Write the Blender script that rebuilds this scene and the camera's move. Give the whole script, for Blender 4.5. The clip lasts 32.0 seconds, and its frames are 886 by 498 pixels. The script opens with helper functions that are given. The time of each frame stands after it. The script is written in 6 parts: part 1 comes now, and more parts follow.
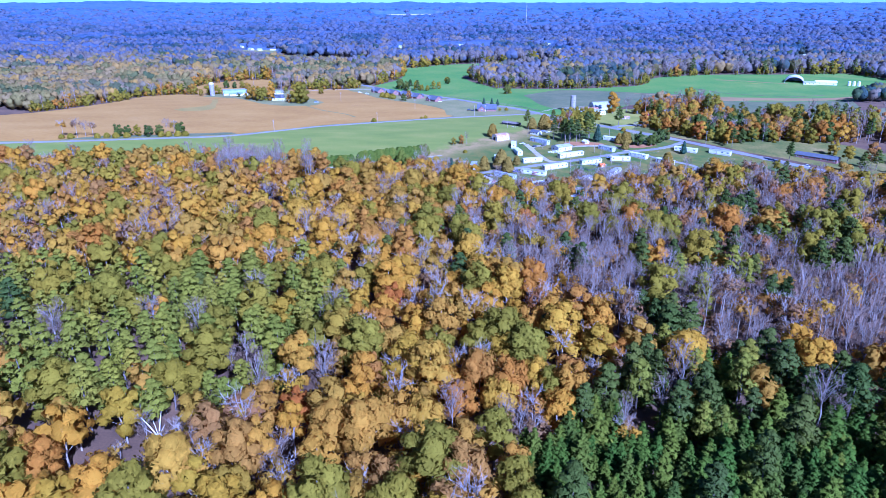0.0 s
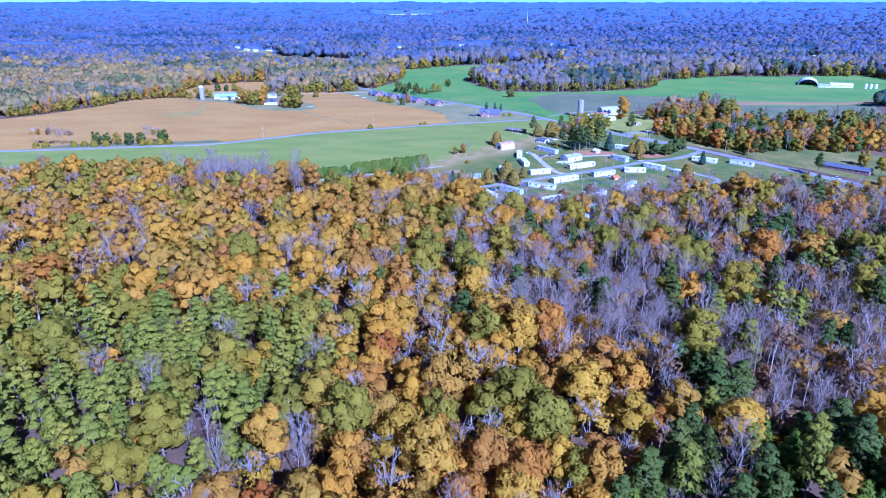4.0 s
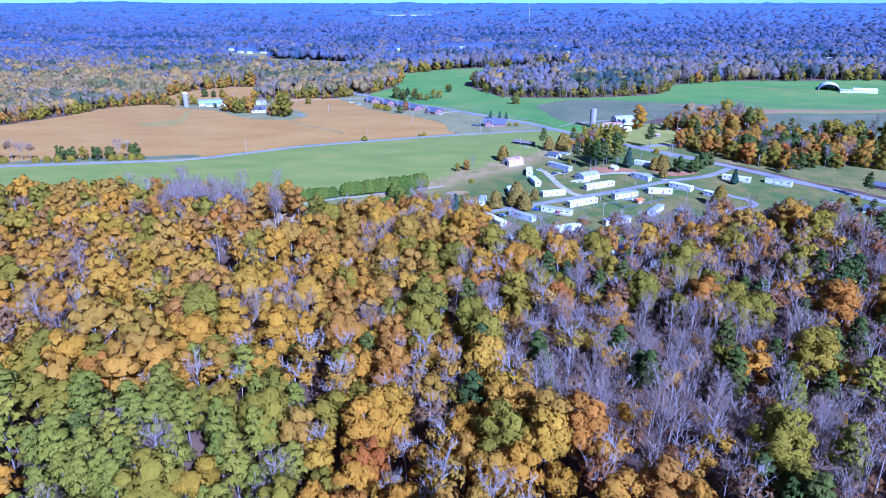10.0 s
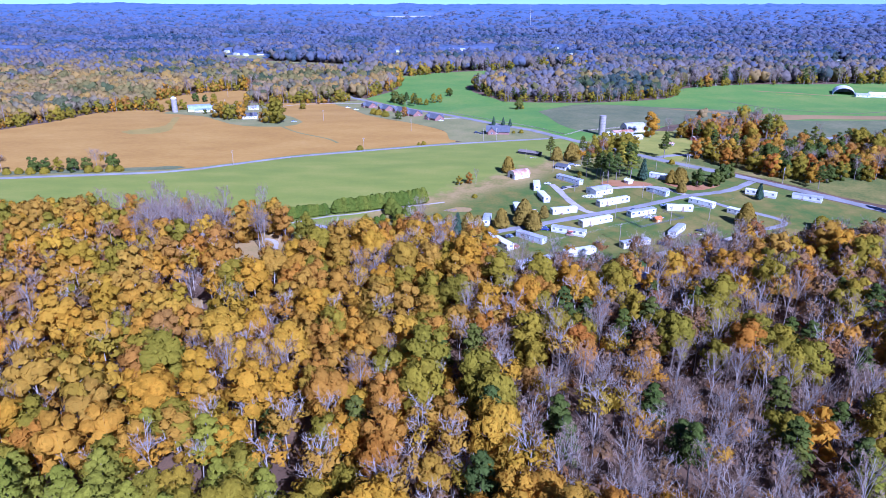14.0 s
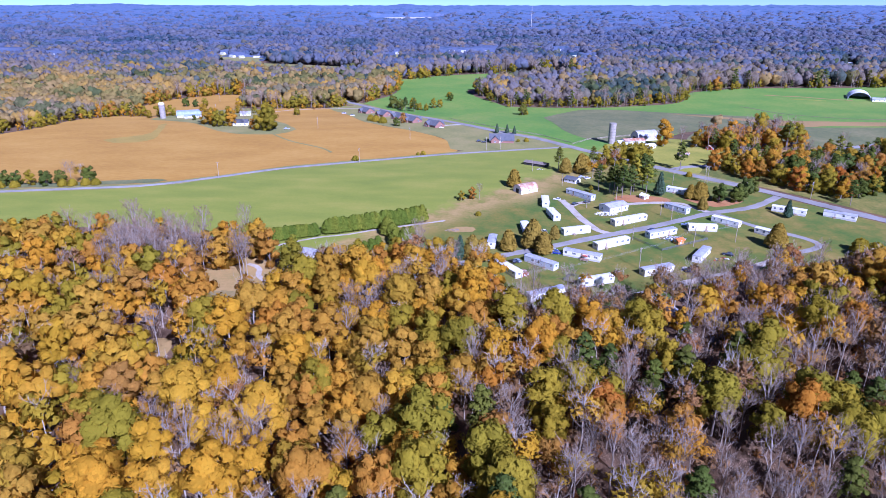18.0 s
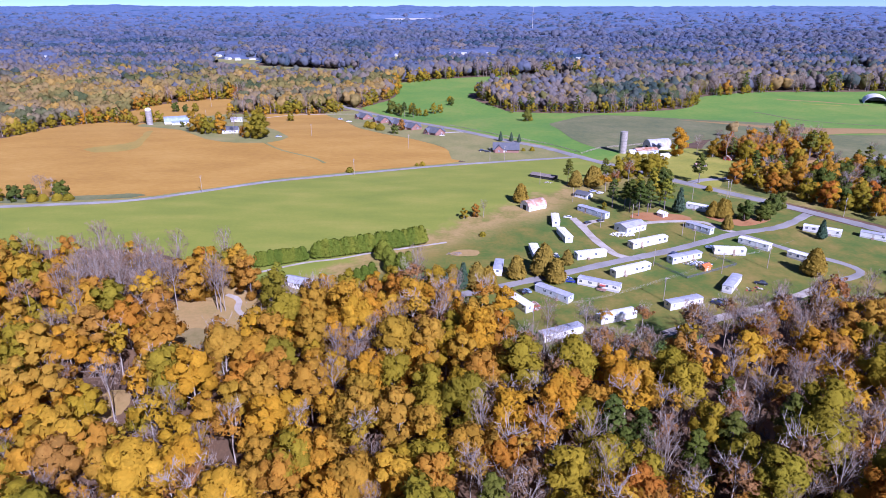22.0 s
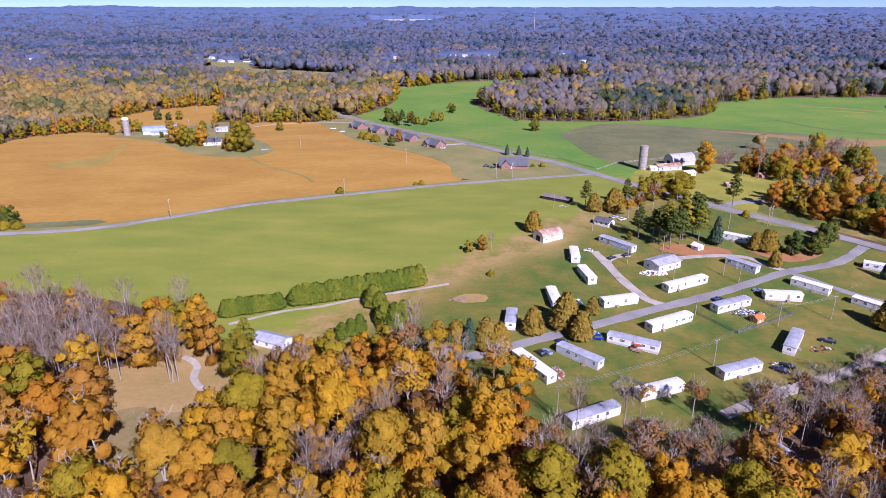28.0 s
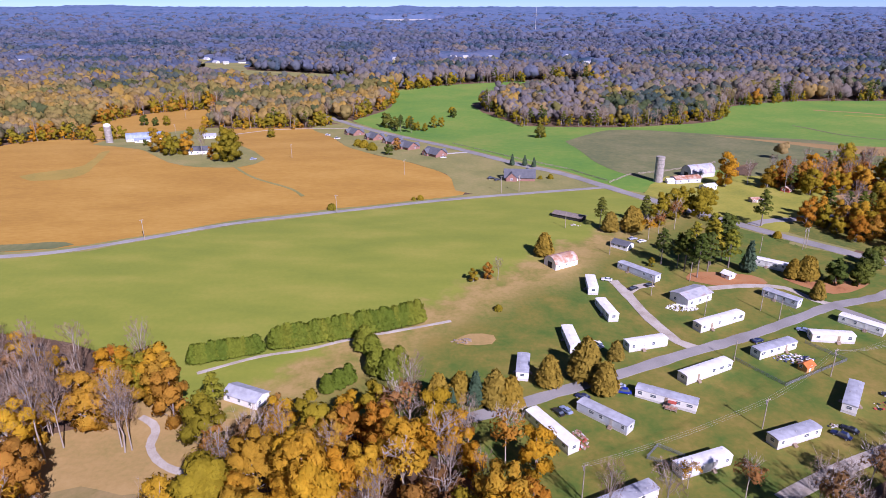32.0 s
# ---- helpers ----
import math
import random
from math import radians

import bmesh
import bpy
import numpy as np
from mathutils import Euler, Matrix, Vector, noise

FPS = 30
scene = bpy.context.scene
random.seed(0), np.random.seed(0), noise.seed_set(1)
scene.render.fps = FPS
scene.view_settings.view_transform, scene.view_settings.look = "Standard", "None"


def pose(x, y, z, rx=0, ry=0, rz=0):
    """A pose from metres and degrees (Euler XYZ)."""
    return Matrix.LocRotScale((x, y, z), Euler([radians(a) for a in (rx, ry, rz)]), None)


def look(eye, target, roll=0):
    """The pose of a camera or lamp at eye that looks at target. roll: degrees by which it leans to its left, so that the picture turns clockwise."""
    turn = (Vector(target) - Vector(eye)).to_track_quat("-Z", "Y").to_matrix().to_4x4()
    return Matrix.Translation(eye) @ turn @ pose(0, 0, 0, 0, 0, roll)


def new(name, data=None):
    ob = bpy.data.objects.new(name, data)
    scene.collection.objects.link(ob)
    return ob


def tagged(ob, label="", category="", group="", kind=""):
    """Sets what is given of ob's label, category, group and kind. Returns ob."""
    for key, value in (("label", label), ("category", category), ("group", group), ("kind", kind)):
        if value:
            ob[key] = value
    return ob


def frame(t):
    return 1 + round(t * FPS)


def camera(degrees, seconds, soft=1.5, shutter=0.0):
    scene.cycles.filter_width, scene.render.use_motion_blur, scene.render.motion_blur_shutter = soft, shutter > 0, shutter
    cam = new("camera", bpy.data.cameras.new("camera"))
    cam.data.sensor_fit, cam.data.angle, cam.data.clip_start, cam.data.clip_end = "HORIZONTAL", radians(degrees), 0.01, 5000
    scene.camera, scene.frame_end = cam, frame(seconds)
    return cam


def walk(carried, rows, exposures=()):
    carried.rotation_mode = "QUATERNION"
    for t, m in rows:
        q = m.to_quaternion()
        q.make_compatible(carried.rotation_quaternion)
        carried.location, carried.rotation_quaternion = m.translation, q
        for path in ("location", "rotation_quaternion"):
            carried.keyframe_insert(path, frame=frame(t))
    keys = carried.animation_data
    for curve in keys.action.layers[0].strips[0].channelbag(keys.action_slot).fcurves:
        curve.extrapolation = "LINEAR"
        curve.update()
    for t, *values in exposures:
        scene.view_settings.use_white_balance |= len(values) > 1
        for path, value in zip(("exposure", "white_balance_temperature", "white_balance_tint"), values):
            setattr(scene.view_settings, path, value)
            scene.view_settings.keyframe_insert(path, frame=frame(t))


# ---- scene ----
cam = camera(69.2, 32.0, 0.85)
PATH = [
    (0, pose(1.60, -278.86, 116.70, 68.860, 0, 0)),
    (4, pose(1.10, -240.41, 116.19, 68.841, 0, 0)),
    (8, pose(0.60, -203.87, 115.79, 68.878, 0, 0)),
    (12, pose(0.11, -168.79, 115.49, 68.952, 0, 0)),
    (16, pose(-0.39, -134.68, 115.28, 69.043, 0, 0)),
    (20, pose(-0.89, -101.07, 115.18, 69.131, 0, 0)),
    (24, pose(-1.39, -67.50, 115.18, 69.199, 0, 0)),
    (28, pose(-1.89, -33.48, 115.28, 69.227, 0, 0)),
    (32, pose(-2.39, 1.45, 115.48, 69.195, 0, 0)),
]
EXPOSURES = [(0, 0.89, 3830, 40), (8, 0.89, 3780, 41), (13, 0.83, 4220, 41), (19, 0.77, 4780, 42), (25, 0.67, 5280, 42), (32, 0.55, 5580, 41)]
walk(cam, PATH, EXPOSURES)

# ---- light ----
SUN_AZ, SUN_EL = radians(-62), radians(37)
sky_world = bpy.data.worlds.new("sky")
scene.world = sky_world
sky_world.use_nodes = True
wn = sky_world.node_tree
sky = wn.nodes.new("ShaderNodeTexSky")
sky.sky_type, sky.sun_disc = "NISHITA", False
sky.altitude, sky.dust_density, sky.ozone_density = 7000, 0.0, 5.0
sky.sun_elevation, sky.sun_rotation = SUN_EL, radians(152)
wn.links.new(sky.outputs[0], wn.nodes["Background"].inputs[0])
wn.nodes["Background"].inputs[1].default_value = 0.064
sun = bpy.data.lights.new("sun", "SUN")
sun.energy, sun.angle, sun.color = 5.2, radians(0.6), (1.0, 0.95, 0.88)
sun_ob = new("sun", sun)
sun_way = Vector((math.cos(SUN_AZ) * math.cos(SUN_EL), math.sin(SUN_AZ) * math.cos(SUN_EL), math.sin(SUN_EL)))
sun_ob.matrix_world = look(sun_way * 300, (0, 0, 0))


# ---- materials ----
def nodes_of(name):
    m = bpy.data.materials.new(name)
    m.use_nodes = True
    nt = m.node_tree
    return m, nt, nt.nodes["Principled BSDF"], nt.nodes["Material Output"]


def ramp_node(nt, colours, spread=(0.0, 1.0), mode="LINEAR"):
    r = nt.nodes.new("ShaderNodeValToRGB")
    r.color_ramp.interpolation = mode
    el = r.color_ramp.elements
    while len(el) < len(colours):
        el.new(0.5)
    for i, c in enumerate(colours):
        el[i].position = spread[0] + (spread[1] - spread[0]) * i / max(1, len(colours) - 1)
        el[i].color = (*c, 1)
    return r


def noise_node(nt, vec, scale, detail=3.0, rough=0.55):
    n = nt.nodes.new("ShaderNodeTexNoise")
    n.inputs["Scale"].default_value = scale
    n.inputs["Detail"].default_value = detail
    n.inputs["Roughness"].default_value = rough
    nt.links.new(vec, n.inputs["Vector"])
    return n.outputs["Fac"]


def surface(name, colours, big=0.1, fine=3.0, rough=0.85, bump=0.3, metal=0.0, world_space=False, spread=(0.3, 0.7),
            fine_mix=0.35, stretch=(1, 1, 1), depth=0.05, turn=0.0):
    """A surface whose colour wanders over the given colours at two scales, with fine relief."""
    m, nt, b, out = nodes_of(name)
    if world_space:
        src = nt.nodes.new("ShaderNodeNewGeometry").outputs["Position"]
    else:
        src = nt.nodes.new("ShaderNodeTexCoord").outputs["Object"]
    mp = nt.nodes.new("ShaderNodeMapping")
    mp.inputs["Scale"].default_value = stretch
    mp.inputs["Rotation"].default_value = (0, 0, turn)
    nt.links.new(src, mp.inputs[0])
    vec = mp.outputs[0]
    a, f = noise_node(nt, vec, big, 4), noise_node(nt, vec, fine, 3, 0.65)
    mix = nt.nodes.new("ShaderNodeMix")
    mix.inputs[0].default_value = fine_mix
    nt.links.new(a, mix.inputs[2])
    nt.links.new(f, mix.inputs[3])
    r = ramp_node(nt, colours, spread)
    nt.links.new(mix.outputs[0], r.inputs[0])
    nt.links.new(r.outputs[0], b.inputs["Base Color"])
    b.inputs["Roughness"].default_value = rough
    b.inputs["Metallic"].default_value = metal
    if bump:
        bp = nt.nodes.new("ShaderNodeBump")
        bp.inputs["Strength"].default_value = bump
        bp.inputs["Distance"].default_value = depth
        nt.links.new(f, bp.inputs["Height"])
        nt.links.new(bp.outputs[0], b.inputs["Normal"])
    return m


def ribbed(name, colours, pitch, axis=0, rough=0.5, metal=0.0, bump=0.5, stain=0.4):
    """Siding or sheet metal: ribs along one axis, with stains over them."""
    m, nt, b, out = nodes_of(name)
    src = nt.nodes.new("ShaderNodeTexCoord").outputs["Object"]
    a = noise_node(nt, src, stain, 4)
    r = ramp_node(nt, colours, (0.35, 0.7))
    nt.links.new(a, r.inputs[0])
    nt.links.new(r.outputs[0], b.inputs["Base Color"])
    w = nt.nodes.new("ShaderNodeTexWave")
    w.bands_direction = "XYZ"[axis]
    w.inputs["Scale"].default_value = 0.314 / pitch
    nt.links.new(src, w.inputs["Vector"])
    bp = nt.nodes.new("ShaderNodeBump")
    bp.inputs["Strength"].default_value = bump
    bp.inputs["Distance"].default_value = 0.03
    nt.links.new(w.outputs["Fac"], bp.inputs["Height"])
    nt.links.new(bp.outputs[0], b.inputs["Normal"])
    b.inputs["Roughness"].default_value = rough
    b.inputs["Metallic"].default_value = metal
    return m


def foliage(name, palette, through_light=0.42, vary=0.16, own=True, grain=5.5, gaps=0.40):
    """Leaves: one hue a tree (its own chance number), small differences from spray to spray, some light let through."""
    m, nt, b, out = nodes_of(name)
    info = nt.nodes.new("ShaderNodeObjectInfo").outputs["Random"]
    at = nt.nodes.new("ShaderNodeAttribute")
    at.attribute_name = "tint"
    add = nt.nodes.new("ShaderNodeMath")
    add.inputs[0].default_value = 0.0
    if own:
        nt.links.new(info, add.inputs[0])
    nt.links.new(at.outputs["Fac"], add.inputs[1])
    fr = nt.nodes.new("ShaderNodeMath")
    fr.operation = "FRACT"
    nt.links.new(add.outputs[0], fr.inputs[0])
    r = ramp_node(nt, palette)
    nt.links.new(fr.outputs[0], r.inputs[0])
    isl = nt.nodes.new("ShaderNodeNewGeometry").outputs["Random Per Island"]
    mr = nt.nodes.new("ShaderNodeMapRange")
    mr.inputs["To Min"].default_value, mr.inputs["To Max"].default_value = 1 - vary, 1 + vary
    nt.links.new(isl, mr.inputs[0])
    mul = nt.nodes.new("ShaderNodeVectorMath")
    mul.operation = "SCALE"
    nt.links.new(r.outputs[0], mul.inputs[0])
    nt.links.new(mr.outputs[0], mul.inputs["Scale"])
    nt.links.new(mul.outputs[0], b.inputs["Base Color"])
    b.inputs["Roughness"].default_value = 0.7
    b.inputs["Specular IOR Level"].default_value = 0.06
    bp = nt.nodes.new("ShaderNodeBump")
    bp.inputs["Strength"].default_value, bp.inputs["Distance"].default_value = 0.75, 0.45
    nt.links.new(noise_node(nt, nt.nodes.new("ShaderNodeTexCoord").outputs["Object"], grain * 0.3, 2.5, 0.6), bp.inputs["Height"])
    nt.links.new(bp.outputs[0], b.inputs["Normal"])
    tr = nt.nodes.new("ShaderNodeBsdfTranslucent")
    nt.links.new(mul.outputs[0], tr.inputs["Color"])
    ms = nt.nodes.new("ShaderNodeMixShader")
    ms.inputs[0].default_value = through_light
    nt.links.new(b.outputs[0], ms.inputs[1])
    nt.links.new(tr.outputs[0], ms.inputs[2])
    if gaps:
        tc = nt.nodes.new("ShaderNodeTexCoord").outputs["Object"]
        gt = nt.nodes.new("ShaderNodeMath")
        gt.operation = "GREATER_THAN"
        gt.inputs[1].default_value = gaps
        nt.links.new(noise_node(nt, tc, grain, 1.5, 0.6), gt.inputs[0])
        clear = nt.nodes.new("ShaderNodeBsdfTransparent")
        leaf = nt.nodes.new("ShaderNodeMixShader")
        nt.links.new(gt.outputs[0], leaf.inputs[0])
        nt.links.new(clear.outputs[0], leaf.inputs[1])
        nt.links.new(ms.outputs[0], leaf.inputs[2])
        nt.links.new(leaf.outputs[0], out.inputs["Surface"])
    else:
        nt.links.new(ms.outputs[0], out.inputs["Surface"])
    return m


def glass_pane(name):
    m, nt, b, out = nodes_of(name)
    b.inputs["Base Color"].default_value = (0.09, 0.11, 0.14, 1)
    b.inputs["Roughness"].default_value = 0.08
    b.inputs["Specular IOR Level"].default_value = 0.8
    return m


LITTER = surface("leaf_litter", [(0.06, 0.036, 0.02), (0.12, 0.07, 0.034), (0.20, 0.115, 0.05)], 0.06, 1.4, 0.95, 0.6, world_space=True)
GRASS_PARK = surface("worn_lawn", [(0.045, 0.085, 0.008), (0.11, 0.12, 0.012), (0.185, 0.16, 0.025), (0.28, 0.20, 0.06)], 0.035, 0.5, 0.95, 0.4, world_space=True, fine_mix=0.3, spread=(0.34, 0.66))
def open_grass():
    m, nt, b, out = nodes_of("hay_meadow_and_lawn")
    pos = nt.nodes.new("ShaderNodeNewGeometry").outputs["Position"]
    big, mid, fine = noise_node(nt, pos, 0.03, 4), noise_node(nt, pos, 0.11, 3), noise_node(nt, pos, 0.6, 3, 0.65)
    mp = nt.nodes.new("ShaderNodeMapping")
    mp.inputs["Rotation"].default_value, mp.inputs["Scale"].default_value = (0, 0, 0.35), (1, 2.6, 1)
    nt.links.new(pos, mp.inputs[0])
    swath = noise_node(nt, mp.outputs[0], 0.025, 5)

    def blend(a, c, f):
        x = nt.nodes.new("ShaderNodeMix")
        x.inputs[0].default_value = f
        nt.links.new(a, x.inputs[2])
        nt.links.new(c, x.inputs[3])
        return x.outputs[0]

    def coloured(fac, colours, spread):
        r = ramp_node(nt, colours, spread)
        nt.links.new(fac, r.inputs[0])
        return r.outputs[0]

    hay = coloured(blend(swath, fine, 0.25), [(0.135, 0.178, 0.013), (0.19, 0.218, 0.018), (0.27, 0.256, 0.035)], (0.24, 0.76))
    tan = coloured(blend(mid, fine, 0.3), [(0.15, 0.155, 0.02), (0.25, 0.19, 0.045), (0.33, 0.23, 0.075)], (0.34, 0.6))
    lawn = coloured(blend(blend(big, mid, 0.45), fine, 0.2), [(0.034, 0.095, 0.005), (0.078, 0.118, 0.008), (0.15, 0.138, 0.015), (0.235, 0.17, 0.034)], (0.33, 0.65))
    d = nt.nodes.new("ShaderNodeVectorMath")
    d.operation = "DOT_PRODUCT"
    d.inputs[1].default_value = (0.69, -0.72, 0)
    nt.links.new(pos, d.inputs[0])
    ad = nt.nodes.new("ShaderNodeMath")
    ad.operation = "MULTIPLY_ADD"
    nt.links.new(blend(big, mid, 0.4), ad.inputs[0])
    ad.inputs[1].default_value = 60
    nt.links.new(d.outputs["Value"], ad.inputs[2])

    def step(lo, hi, a, c):
        mr = nt.nodes.new("ShaderNodeMapRange")
        mr.interpolation_type = "SMOOTHSTEP"
        mr.inputs["From Min"].default_value, mr.inputs["From Max"].default_value = lo, hi
        nt.links.new(ad.outputs[0], mr.inputs[0])
        x = nt.nodes.new("ShaderNodeMix")
        x.data_type = "RGBA"
        nt.links.new(mr.outputs[0], x.inputs[0])
        nt.links.new(a, x.inputs[6])
        nt.links.new(c, x.inputs[7])
        return x.outputs[2]

    nt.links.new(step(-132, -112, step(-150, -138, hay, tan), lawn), b.inputs["Base Color"])
    b.inputs["Roughness"].default_value = 0.95
    bp = nt.nodes.new("ShaderNodeBump")
    bp.inputs["Strength"].default_value, bp.inputs["Distance"].default_value = 0.4, 0.08
    nt.links.new(fine, bp.inputs["Height"])
    nt.links.new(bp.outputs[0], b.inputs["Normal"])
    return m


OPEN_GRASS = open_grass()
GRASS_DRY = surface("dry_meadow", [(0.13, 0.12, 0.03), (0.22, 0.17, 0.06), (0.30, 0.21, 0.09)], 0.05, 0.6, 0.95, 0.4, world_space=True)
PASTURE = surface("green_pasture", [(0.068, 0.185, 0.016), (0.118, 0.225, 0.019), (0.215, 0.25, 0.036)], 0.014, 0.2, 0.95, 0.2, world_space=True)
ROUGH_PASTURE = surface("rough_pasture", [(0.08, 0.105, 0.038), (0.135, 0.145, 0.05), (0.21, 0.19, 0.08)], 0.03, 0.25, 0.95, 0.3, world_space=True, fine_mix=0.45)
SOY = surface("ripe_soybean_field", [(0.30, 0.155, 0.016), (0.375, 0.205, 0.025), (0.44, 0.26, 0.045)], 0.016, 0.22, 0.95, 0.4, world_space=True, fine_mix=0.42, stretch=(1, 2.2, 1), turn=-0.4)
LOT_GRASS = surface("tan_lot_grass", [(0.14, 0.155, 0.04), (0.22, 0.205, 0.06), (0.30, 0.245, 0.09)], 0.04, 0.5, 0.95, 0.3, world_space=True)
YELLOW_MEADOW = surface("yellowing_meadow", [(0.15, 0.175, 0.016), (0.26, 0.25, 0.025), (0.34, 0.29, 0.05)], 0.05, 0.5, 0.95, 0.3, world_space=True)
LANE = surface("pale_lane_asphalt", [(0.19, 0.18, 0.165), (0.26, 0.25, 0.235), (0.33, 0.32, 0.30)], 0.1, 3, 0.9, 0.2, world_space=True)
STRAW = surface("brown_stubble", [(0.22, 0.15, 0.05), (0.30, 0.19, 0.06), (0.36, 0.23, 0.08)], 0.02, 0.5, 0.95, 0.3, world_space=True)
BARE_EARTH = surface("bare_earth", [(0.22, 0.175, 0.045), (0.32, 0.215, 0.072), (0.39, 0.265, 0.10)], 0.05, 0.6, 0.95, 0.4, world_space=True)
SWALE = surface("thin_green_waterway", [(0.24, 0.19, 0.03), (0.31, 0.22, 0.035), (0.36, 0.25, 0.04)], 0.06, 0.5, 0.95, 0.3, world_space=True)
NEEDLES = surface("pine_needle_litter", [(0.22, 0.09, 0.03), (0.34, 0.15, 0.05), (0.30, 0.17, 0.07)], 0.15, 1.2, 0.95, 0.4, world_space=True)
ASPHALT = surface("worn_asphalt", [(0.17, 0.16, 0.15), (0.235, 0.225, 0.215), (0.31, 0.29, 0.27)], 0.08, 3, 0.9, 0.2, world_space=True)
GRAVEL = surface("pale_gravel", [(0.24, 0.20, 0.15), (0.37, 0.33, 0.275), (0.48, 0.445, 0.40)], 0.2, 2.5, 0.95, 0.5, world_space=True)
CONCRETE = surface("grey_concrete", [(0.38, 0.36, 0.33), (0.5, 0.48, 0.45)], 0.4, 4, 0.9, 0.2)

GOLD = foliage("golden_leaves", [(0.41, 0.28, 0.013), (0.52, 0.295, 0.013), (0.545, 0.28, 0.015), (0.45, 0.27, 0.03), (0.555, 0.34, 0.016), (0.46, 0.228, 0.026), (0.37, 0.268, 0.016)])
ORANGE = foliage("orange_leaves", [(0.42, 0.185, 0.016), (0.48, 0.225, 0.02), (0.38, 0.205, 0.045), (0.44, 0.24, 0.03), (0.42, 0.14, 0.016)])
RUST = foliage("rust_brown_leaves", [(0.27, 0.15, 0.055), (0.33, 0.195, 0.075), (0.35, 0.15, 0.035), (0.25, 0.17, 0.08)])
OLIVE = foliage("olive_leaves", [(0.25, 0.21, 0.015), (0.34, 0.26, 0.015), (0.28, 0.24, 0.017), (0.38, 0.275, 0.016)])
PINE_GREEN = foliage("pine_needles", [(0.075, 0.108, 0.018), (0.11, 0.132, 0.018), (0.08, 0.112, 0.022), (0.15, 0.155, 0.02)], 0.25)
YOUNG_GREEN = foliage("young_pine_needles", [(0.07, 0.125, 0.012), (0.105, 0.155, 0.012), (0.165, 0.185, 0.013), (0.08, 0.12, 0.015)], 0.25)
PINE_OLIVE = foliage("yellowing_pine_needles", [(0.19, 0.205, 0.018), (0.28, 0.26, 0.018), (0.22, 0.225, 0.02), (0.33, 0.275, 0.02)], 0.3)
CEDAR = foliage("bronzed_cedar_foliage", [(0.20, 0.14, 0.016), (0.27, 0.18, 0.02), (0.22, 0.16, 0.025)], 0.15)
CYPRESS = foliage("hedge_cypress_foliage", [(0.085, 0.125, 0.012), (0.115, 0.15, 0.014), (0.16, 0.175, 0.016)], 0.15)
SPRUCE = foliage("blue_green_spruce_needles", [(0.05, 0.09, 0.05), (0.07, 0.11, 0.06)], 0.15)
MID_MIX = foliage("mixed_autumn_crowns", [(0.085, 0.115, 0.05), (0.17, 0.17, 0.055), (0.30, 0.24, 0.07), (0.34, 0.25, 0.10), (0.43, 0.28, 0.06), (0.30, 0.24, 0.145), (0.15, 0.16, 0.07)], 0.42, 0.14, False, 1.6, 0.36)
# brown bare crowns; the bluish tones are distance haze mixed into the colour
FAR_MIX = foliage("bare_brown_and_haze_crowns", [(0.07, 0.105, 0.09), (0.14, 0.155, 0.125), (0.245, 0.205, 0.14), (0.235, 0.20, 0.175), (0.21, 0.20, 0.215), (0.15, 0.175, 0.21)], 0.4, 0.12, False, 1.5, 0.40)
# the blue is distance haze painted into the leaf colour
HAZE_BLUE_MIX = foliage("haze_blue_crowns", [(0.06, 0.10, 0.14), (0.105, 0.14, 0.18), (0.16, 0.165, 0.20), (0.16, 0.175, 0.235), (0.135, 0.16, 0.245), (0.11, 0.145, 0.23)], 0.42, 0.1, False, 0.9, 0.36)
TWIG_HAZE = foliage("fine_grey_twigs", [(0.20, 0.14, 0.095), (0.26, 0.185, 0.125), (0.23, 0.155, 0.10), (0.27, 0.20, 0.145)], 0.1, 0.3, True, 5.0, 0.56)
BARK = surface("grey_bark", [(0.13, 0.105, 0.085), (0.26, 0.22, 0.19)], 0.6, 5, 0.9, 0.4)
BARK_PALE = surface("pale_bark", [(0.28, 0.235, 0.19), (0.44, 0.385, 0.32)], 0.4, 4, 0.9, 0.3)
BARK_GREY = surface("smooth_grey_bark", [(0.21, 0.175, 0.14), (0.37, 0.32, 0.265)], 0.4, 4, 0.9, 0.3)
DEAD_WOOD = surface("bleached_dead_wood", [(0.60, 0.55, 0.47), (0.78, 0.73, 0.65)], 0.5, 4, 0.85, 0.3)

WHITE_SIDING = ribbed("white_siding", [(0.66, 0.65, 0.61), (0.80, 0.80, 0.78)], 0.25, 2)
CREAM_SIDING = ribbed("cream_siding", [(0.66, 0.60, 0.46), (0.78, 0.72, 0.58)], 0.25, 2)
BLUE_GREY_SIDING = ribbed("blue_grey_siding", [(0.42, 0.46, 0.52), (0.58, 0.62, 0.68)], 0.3, 0)
WHITE_ROOF = ribbed("white_coated_metal_roof", [(0.66, 0.66, 0.66), (0.82, 0.82, 0.82)], 0.6, 0, 0.45)
GREY_ROOF = ribbed("weathered_grey_metal_roof", [(0.30, 0.31, 0.35), (0.45, 0.47, 0.53)], 0.6, 0, 0.6, 0.0)
BLUE_ROOF = ribbed("blue_grey_metal_barn_roof", [(0.20, 0.25, 0.33), (0.31, 0.37, 0.46)], 0.6, 0, 0.6, 0.0)
SHINGLE = surface("dark_grey_shingles", [(0.07, 0.075, 0.09), (0.13, 0.135, 0.15)], 0.4, 6, 0.9, 0.4)
RUSTY_ROOF = ribbed("rust_streaked_tin_roof", [(0.34, 0.13, 0.06), (0.46, 0.30, 0.22), (0.60, 0.55, 0.50)], 0.5, 0, 0.6, 0.1, 0.5, 0.35)
